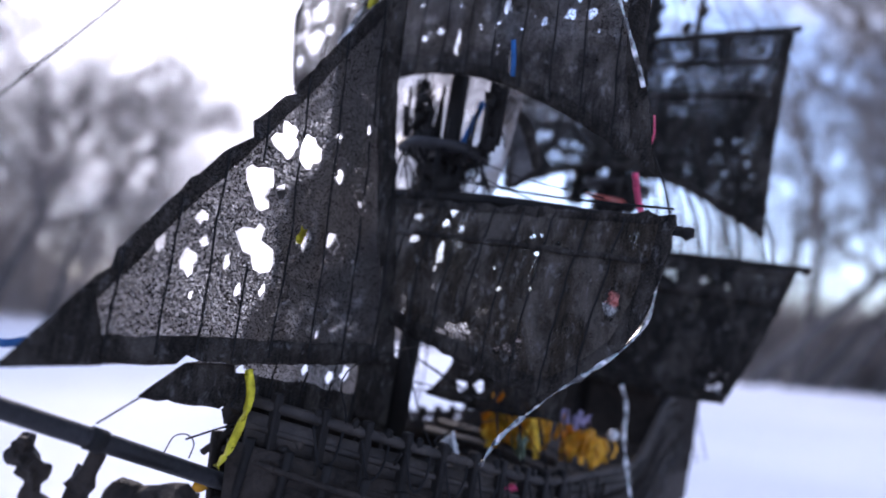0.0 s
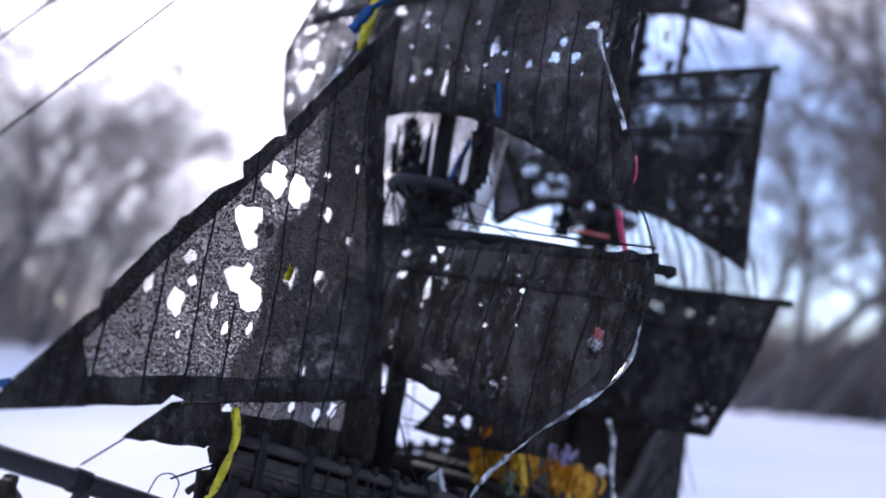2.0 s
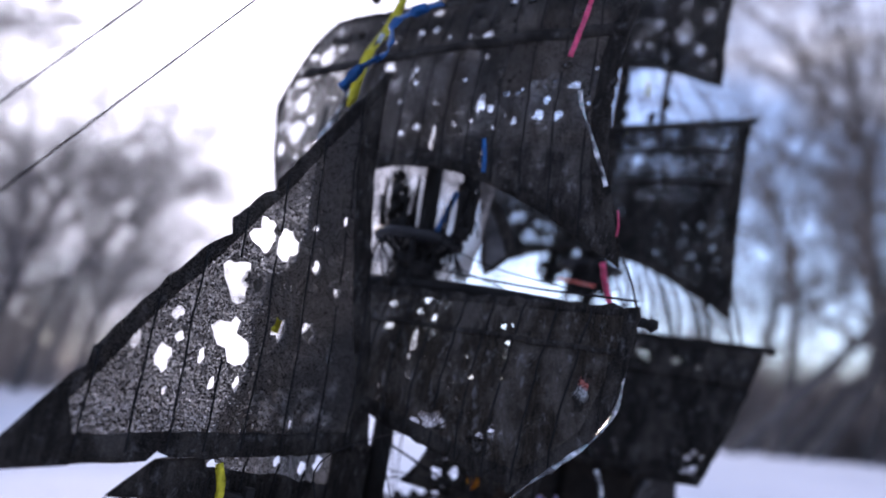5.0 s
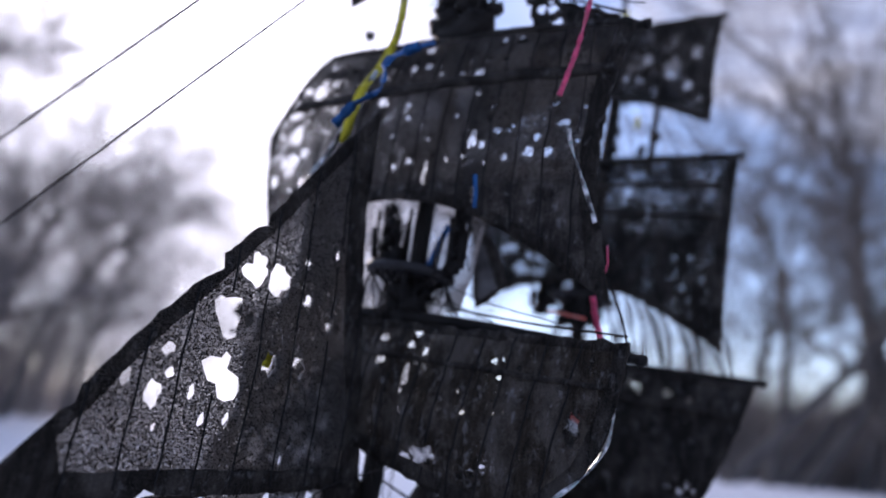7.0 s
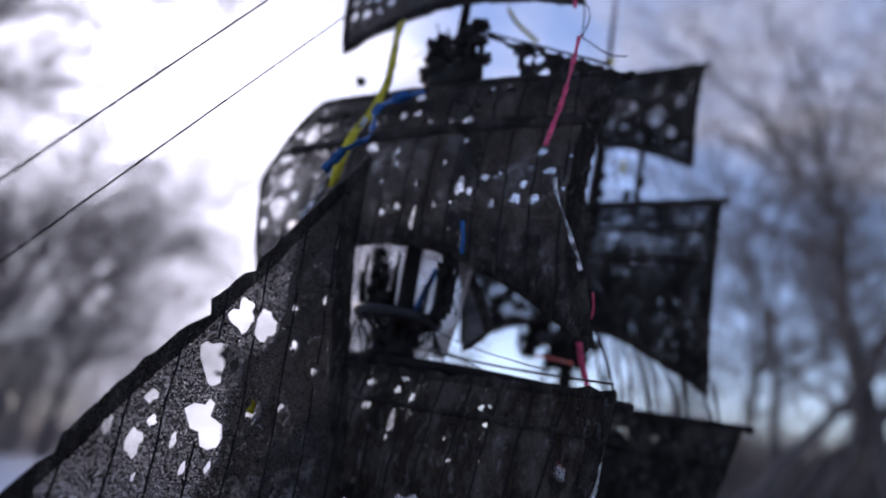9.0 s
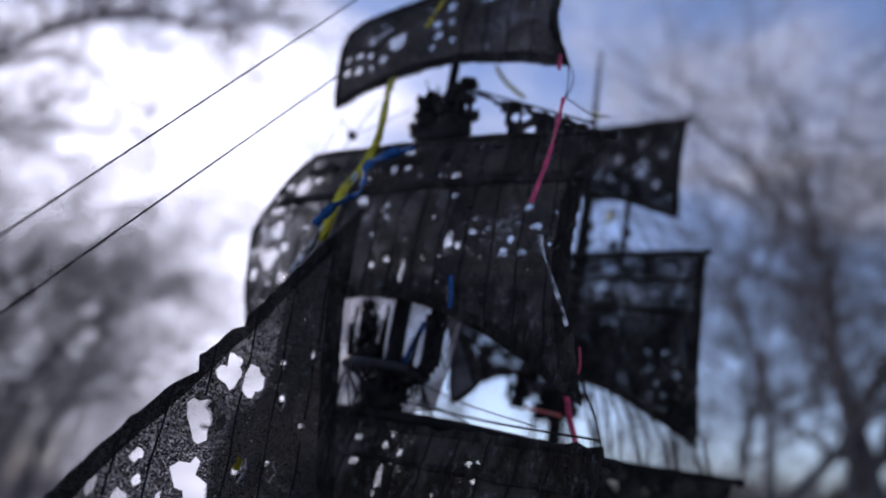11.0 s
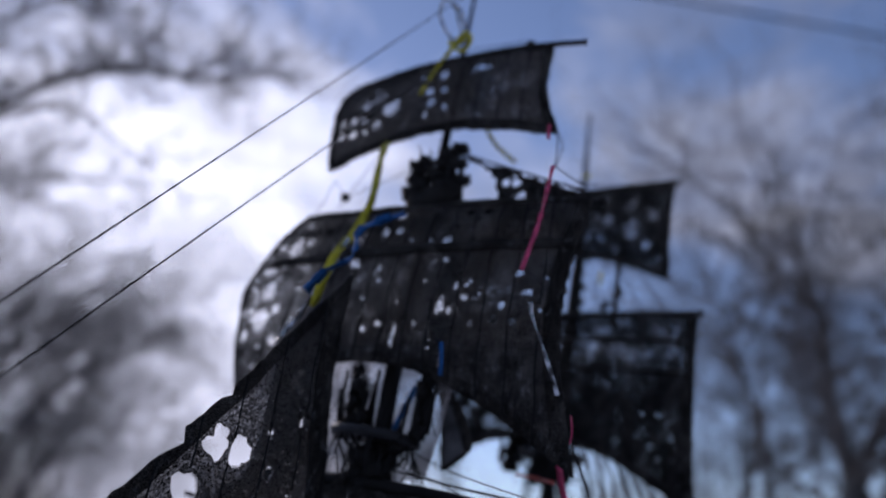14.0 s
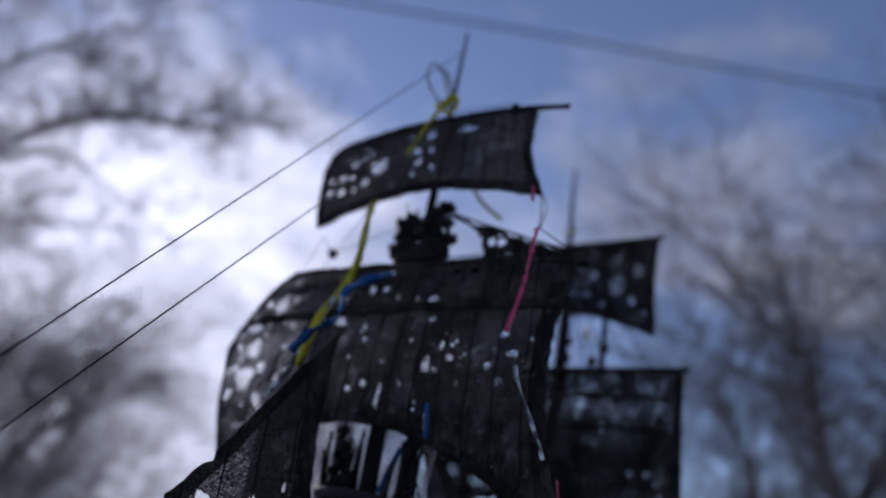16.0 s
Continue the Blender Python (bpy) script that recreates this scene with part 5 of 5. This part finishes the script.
for k in range(10):
    a = -0.17 + 0.03 * k
    half, rail, keel = hull_line(a)
    pts = [(a, half * 0.99, rail + 0.030), (a + 0.006, half * 1.03, rail + 0.006 + rng.gauss(0, 0.004)), (a + 0.018, half * 1.03, rail + 0.002), (a + 0.028, half, rail + 0.028)]
    rope(pts, 0.0010)
for p, q in (((-0.145, 0.0), (0.165, 0.012)), ((-0.10, 0.02), (0.12, 0.02))):
    part("deck_beam", tube(bmesh.new(), [(p[0], p[1] - 0.07, 0.325), (p[0], p[1], 0.33), (p[0], p[1] + 0.075, 0.325)], 0.004, 6), M_HULL, ship)

part("backstay_pole", tube(bmesh.new(), [(MAIN, 0.070, 0.80), (MAIN, 0.073, 0.87), (MAIN, 0.075, 1.01)], [0.0042, 0.0038, 0.0030], 7), M_WOOD, ship, "thin black pole beside the main topmast")
for k, (b, c) in enumerate(((0.022, 0.835), (0.026, 0.86), (0.020, 0.885), (0.03, 0.905), (0.062, 0.83), (0.08, 0.845))):
    lump(bm := bmesh.new(), (MAIN + 0.008, b, c), (0.006, 0.007, 0.008), 0.7, k + 40, None, 1)
    part("block", bm, M_WOOD, ship)
# torn black lace along the topmast stay
build_sail("tattered_stay_cloth", [bowed((0.034, 0.872), (0.170, 0.810), 0.002, 24), bowed((0.170, 0.810), (0.170, 0.795), 0, 4), bowed((0.170, 0.795), (0.085, 0.800), 0.012, 12), bowed((0.085, 0.800), (0.034, 0.872), -0.018, 14)],
           [], square_surface(-0.004, 0.88, 0.79, 0.2, 0.002), [], (0.004, 0.003, 0.004, 0.004), 31, M_SAIL_DENSE,
           "tattered black lace hanging along the topmast stay", extra=[(13, (0.04, 0.165, 0.80, 0.865), (0.0015, 0.0045))], ragged=0.0035)
rope([(0, 0.012, 0.886), (-0.007, 0.074, 0.857), (-0.014, 0.170, 0.812)], 0.0011)
for k in range(4):
    rope([(MAIN, 0.01 + 0.012 * k, 1.0), (MAIN, 0.03 + 0.02 * k, 0.9), (MAIN, 0.05 + 0.03 * k, 0.82)], 0.0007)
    rope([(MAIN, 0.02, 0.80 - 0.03 * k), (MAIN - 0.01, 0.06 + 0.02 * k, 0.66), (MAIN - 0.02, 0.07 + 0.035 * k, 0.555)], 0.0007)

for k in range(9):
    b = 0.06 + 0.017 * k
    rope([(MAIN + 0.006, b * 0.75, 0.66 - 0.07 * (b / 0.2) ** 2), (MAIN - 0.004, b * 0.9, 0.60), (MAIN - 0.006, b + (0.004 if k % 2 else -0.006), 0.552)], 0.0013 if k % 3 else 0.0018)
# staysails between the masts
def slant_surface(origin, way):
    """A flat sheet through a place, running along a level way."""
    along = Vector((*way, 0)).normalized()
    out = Vector((-along.y, along.x, 0))
    def place(p):
        return Vector((origin[0], origin[1], 0)) + along * p.x + Vector((0, 0, p.y)) + out * 0.002 * noise.noise((p.x * 40, p.y * 40, 2)), out
    return place


build_sail("upper_staysail", [bowed((0.0, 0.657), (0.020, 0.643), 0.002, 8), bowed((0.020, 0.643), (0.048, 0.593), 0.004, 12), bowed((0.048, 0.593), (0.022, 0.566), 0.002, 8), bowed((0.022, 0.566), (0.0, 0.657), -0.003, 14)],
           [], slant_surface((-0.051, 0.012), (-0.70, 0.714)), [((0.016, 0.64), (0.034, 0.59)), ((0.018, 0.64), (0.037, 0.592))], (0.003, 0.009, 0.004, 0.002), 9, M_FLAP,
           "small grey film staysail edged in black")
build_sail("lower_staysail", [bowed((-0.01, 0.425), (0.09, 0.418), 0, 12), bowed((0.09, 0.418), (0.09, 0.372), 0, 6), bowed((0.09, 0.372), (-0.032, 0.372), 0.004, 14),
                              bowed((-0.032, 0.372), (-0.01, 0.425), -0.006, 8)],
           [(0.0, 0.385, 0.004, 0.004), (0.016, 0.388, 0.005, 0.004), (0.034, 0.384, 0.004, 0.005)], slant_surface((-0.055, 0.02), (-0.5, 0.86)), [], (0.005, 0.004, 0.005, 0.005), 10, M_SAIL_DENSE,
           "black gauze staysail low between the masts")


# ---------------------------------------------------------------- ribbons and clutter that hang on the ship
def ribbon(points, width, mat, label, twist=0.6, seed=0, facing=(0, -1, 0), steps=7, crease=4):
    """A curled strip of foil; points are in the ship's own space."""
    pts = [SHIP @ v for v in smooth_line(points, steps)]
    bm = bmesh.new()
    rows, up = ([], []), Vector(facing)
    for i, p in enumerate(pts):
        d = (pts[min(i + 1, len(pts) - 1)] - pts[max(i - 1, 0)]).normalized()
        side = d.cross(up).normalized()
        fold = i // crease
        turn = twist * (noise.noise((i * 0.10, seed * 5.3, 1.1)) * 2.2 + noise.noise((fold * 1.7, seed * 2.3, 4.1)) * 2.2)
        side.rotate(Matrix.Rotation(turn, 3, d))
        n = side.cross(d)
        w = width * 0.5
        rows[0].append((p - side * w, n))
        rows[1].append((p + side * w, n))
    band(bm, rows, 0.00025)
    return tagged(part("foil_ribbon", bm, mat), label, "ribbon", "foil ribbons on the ship")


ribbon([(-0.009, 0.201, 0.503), (-0.006, 0.200, 0.472), (0.005, 0.190, 0.448), (0.020, 0.176, 0.429), (0.034, 0.164, 0.414), (0.048, 0.153, 0.397), (0.060, 0.143, 0.379), (0.067, 0.138, 0.362)],
       0.0035, M_SILVER, "curled silver foil ribbon hanging from the fore course", 1.2, 1, crease=4)
ribbon([(0.162, 0.014, 0.394), (0.161, 0.020, 0.379), (0.164, 0.021, 0.363), (0.169, 0.020, 0.345), (0.175, 0.019, 0.334)],
       0.0056, M_YELLOW, "yellow foil ribbon hanging below the inner jib", 0.7, 2)
ribbon([(0.054, 0.172, 0.678), (0.051, 0.173, 0.668), (0.042, 0.178, 0.650), (0.031, 0.184, 0.628), (0.027, 0.187, 0.617)],
       0.0033, M_SILVER, "silver foil ribbon stuck to the fore topsail", 0.6, 3)
ribbon([(0.039, 0.1675, 0.806), (0.040, 0.166, 0.785), (0.042, 0.1645, 0.762), (0.045, 0.163, 0.742), (0.049, 0.161, 0.722), (0.052, 0.159, 0.706)],
       0.0040, M_PINK, "pink foil ribbon hanging from the royal yard", 0.9, 4, crease=3)
ribbon([(0.036, 0.1575, 0.853), (0.037, 0.158, 0.845), (0.037, 0.1585, 0.836)], 0.003, M_PINK, "scrap of pink foil at the clew of the royal", 0.4, 24)
ribbon([(-0.013, 0.179, 0.612), (-0.015, 0.180, 0.600), (-0.015, 0.179, 0.592)],
       0.0014, M_PINK, "scrap of pink foil ribbon at the topsail clew", 0.3, 5)
ribbon([(-0.058, 0.150, 0.582), (-0.062, 0.153, 0.565), (-0.067, 0.158, 0.547)],
       0.005, M_PINK, "pink foil ribbon below the fore topsail", 0.3, 6)
ribbon([(0.045, 0.050, 0.988), (0.049, 0.039, 0.973), (0.048, 0.026, 0.963), (0.045, 0.013, 0.950), (0.044, 0.004, 0.936), (0.042, -0.002, 0.929)],
       0.0040, M_YELLOW, "narrow yellow foil ribbon across the royal", 0.9, 7, crease=3)
ribbon([(0.016, -0.040, 0.956), (0.018, -0.044, 0.931), (0.024, -0.044, 0.908), (0.039, -0.037, 0.878), (0.053, -0.024, 0.845), (0.066, -0.008, 0.804), (0.075, 0.001, 0.776), (0.085, 0.001, 0.744), (0.093, -0.005, 0.722), (0.098, -0.007, 0.698), (0.099, -0.010, 0.668)],
       0.0078, M_YELLOW, "long yellow foil ribbon hanging from behind the royal", 0.45, 29, crease=3)
ribbon([(0.090, 0.002, 0.736), (0.091, -0.004, 0.721), (0.093, -0.007, 0.704), (0.096, -0.014, 0.686), (0.102, -0.025, 0.655), (0.112, -0.037, 0.627)],
       0.0048, M_SILVER, "pale silver ribbon across the topsail", 0.5, 8)
ribbon([(0.080, 0.053, 0.758), (0.094, 0.037, 0.745), (0.103, 0.027, 0.732), (0.102, 0.025, 0.710), (0.113, 0.010, 0.692), (0.119, 0.000, 0.674)],
       0.0088, M_BLUE, "blue foil ribbon draped over the topsail", 0.9, 9)
ribbon([(0.051, 0.094, 0.651), (0.048, 0.095, 0.638), (0.047, 0.096, 0.625)],
       0.0036, M_BLUE, "blue foil ribbon poking through a topsail hole", 0.2, 10)
ribbon([(-0.014, 0.023, 0.632), (-0.009, 0.019, 0.611), (-0.004, 0.015, 0.590)],
       0.0052, M_BLUE, "blue foil ribbon behind the mast", 0.2, 11)
ribbon([(-0.174, 0.114, 0.408), (-0.180, 0.119, 0.389), (-0.183, 0.120, 0.362), (-0.189, 0.124, 0.337), (-0.197, 0.130, 0.304)],
       0.0050, M_SILVER, "silver ribbon hanging behind the fore course", 0.6, 12)
ribbon([(-0.150, 0.094, 0.488), (-0.155, 0.100, 0.486), (-0.160, 0.105, 0.482)],
       0.011, M_RED, "red foil strip behind a hole of the course", 0.1, 13)
ribbon([(-0.148, 0.092, 0.478), (-0.153, 0.098, 0.476), (-0.158, 0.103, 0.472)],
       0.010, M_WHITE, "pale paper strip behind a hole of the course", 0.1, 28)
ribbon([(-0.141, 0.063, 0.581), (-0.154, 0.077, 0.581), (-0.167, 0.092, 0.580)],
       0.0028, M_RED, "faded pink ribbon caught on the main fighting top", 0.3, 14)
ribbon([(-0.053, 0.022, 0.942), (-0.067, 0.028, 0.929), (-0.089, 0.043, 0.916)],
       0.0045, M_YELLOW, "short curl of yellow foil below the royal", 0.3, 15)
ribbon([(0.294, -0.029, 0.397), (0.288, -0.021, 0.398), (0.282, -0.014, 0.401)],
       0.0045, M_BLUE, "blue foil ribbon tied to the tack of the jib", 0.2, 16)
ribbon([(0.036, 0.039, 0.984), (0.052, 0.028, 0.995), (0.067, 0.025, 1.012), (0.070, 0.033, 1.025), (0.059, 0.039, 1.018), (0.045, 0.041, 1.000), (0.036, 0.042, 0.987)],
       0.003, M_SILVER, "looped grey foil ribbon knotted at the mast head", 0.6, 17)
ribbon([(-0.033, 0.096, 0.321), (-0.035, 0.099, 0.324), (-0.039, 0.103, 0.322)],
       0.0065, M_PINK, "scrap of pink foil on the railing", 0.5, 18)

ribbon([(0.118, -0.013, 0.507), (0.119, -0.016, 0.497), (0.120, -0.018, 0.481)], 0.0085, M_YELLOW, "yellow foil strip hanging behind the jib", 0.6, 21)
ribbon([(0.126, -0.027, 0.464), (0.125, -0.027, 0.452), (0.126, -0.029, 0.441)], 0.0055, M_BLUE, "blue foil strip hanging behind the jib", 0.4, 22)
ribbon([(0.168, -0.014, 0.312), (0.165, -0.011, 0.311), (0.163, -0.008, 0.313)], 0.007, M_ORANGE, "scrap of orange foil under the bow", 0.5, 23)
ribbon([(0.053, 0.034, 0.961), (0.054, 0.044, 0.974), (0.052, 0.054, 0.986), (0.046, 0.057, 0.978), (0.047, 0.050, 0.967), (0.053, 0.042, 0.970), (0.056, 0.036, 0.978)],
       0.0045, M_YELLOW, "yellow foil ribbon knotted round the mast head", 0.5, 19)
ribbon([(0.040, 0.044, 0.985), (0.050, 0.040, 1.005), (0.060, 0.040, 1.022), (0.056, 0.046, 1.012), (0.046, 0.048, 0.994), (0.040, 0.046, 0.985)],
       0.0028, M_SILVER, "narrow grey foil loop knotted at the mast head", 0.4, 20)
ribbon([(MAIN, 0.047, 0.884), (MAIN, 0.0485, 0.874), (MAIN, 0.0475, 0.865)], 0.006, M_YELLOW, "scrap of yellow foil on the main topmast", 0.5, 25)
ribbon([(MAIN, 0.024, 0.826), (MAIN, 0.025, 0.818), (MAIN, 0.0245, 0.809)], 0.007, M_YELLOW, "scrap of yellow foil below the main topgallant", 0.5, 26)
ribbon([(MAIN + 0.008, 0.012, 1.046), (MAIN + 0.008, 0.0165, 1.041), (MAIN + 0.008, 0.021, 1.037)], 0.008, M_YELLOW, "yellow foil knot at the main mast head", 0.5, 27)
# foil and small things on the deck
def foil_tangle(place, size, count, seed, mats, label):
    """A heap of short folded strips of foil."""
    rng = random.Random(seed)
    root = new("foil_tangle")
    root.matrix_world = SHIP @ Matrix.Translation(place)
    for i in range(count):
        c = Vector((min(max(rng.gauss(0, 0.45), -0.8), 0.8) * size[0], min(max(rng.gauss(0, 0.45), -0.8), 0.8) * size[1], rng.uniform(-0.4, 0.4) * size[2]))
        d = Vector((rng.gauss(0, 0.22), rng.gauss(0, 0.22), 1)).normalized()
        reach = rng.uniform(0.6, 1.2) * size[2]
        pts = smooth_line([c - d * reach, c + Vector((rng.gauss(0, 0.003), rng.gauss(0, 0.003), 0)), c + d * reach], 4)
        rows = ([], [])
        for k, p in enumerate(pts):
            side = d.cross(Vector((1, 0.6, 0.2))).normalized()
            side.rotate(Matrix.Rotation(rng.uniform(-0.2, 0.2) + k * 0.1 + 0.5 * math.sin(i * 1.7), 3, d))
            n = side.cross(d)
            rows[0].append((p - side * 0.0026, n))
            rows[1].append((p + side * 0.0026, n))
        part("strip", band(bmesh.new(), rows, 0.0003), mats[i % len(mats)], root, "", False)
    return tagged(root, label, "foil")


foil_tangle((-0.118, 0.046, 0.356), (0.034, 0.034, 0.017), 70, 1, [M_ORANGE, M_GOLD, M_ORANGE, M_ORANGE], "orange and yellow foil strips hanging on the deck")
foil_tangle((-0.160, 0.092, 0.346), (0.026, 0.026, 0.012), 46, 2, [M_ORANGE], "crumpled orange foil strips on the deck")
foil_tangle((-0.153, 0.086, 0.368), (0.016, 0.016, 0.006), 8, 3, [M_LILAC], "crumpled lilac paper strips on the deck")

foil_tangle((-0.094, 0.061, 0.343), (0.008, 0.008, 0.008), 5, 5, [M_GREEN], "pale green foil strips among the orange ones")
lump(bm := bmesh.new(), (0, 0, 0), (0.0052, 0.0052, 0.0056), 0.12, 3)
bead = part("bead", bm, M_WHITE)
bead.matrix_world = SHIP @ Matrix.Translation((-0.167, 0.117, 0.362))
tagged(bead, "small pale round bead beside a silver ribbon", "bead")

bm = bmesh.new()
for k in range(-3, 4):
    lump(bm, (0.0012 * abs(k), k * 0.0024, -0.0012 * abs(k) - (0.001 if k % 2 else 0)), (0.0030, 0.0016, 0.0080 - 0.0006 * abs(k)), 0.3, k + 4, Matrix.Rotation(k * 0.20, 4, "X"), 2)
ornament = part("shell_ornament", bm, M_WHITE)
ornament.matrix_world = SHIP @ Matrix.Translation((0.0, 0.062, 0.352))
tagged(ornament, "small chalk-white ribbed shell on the deck", "ornament")
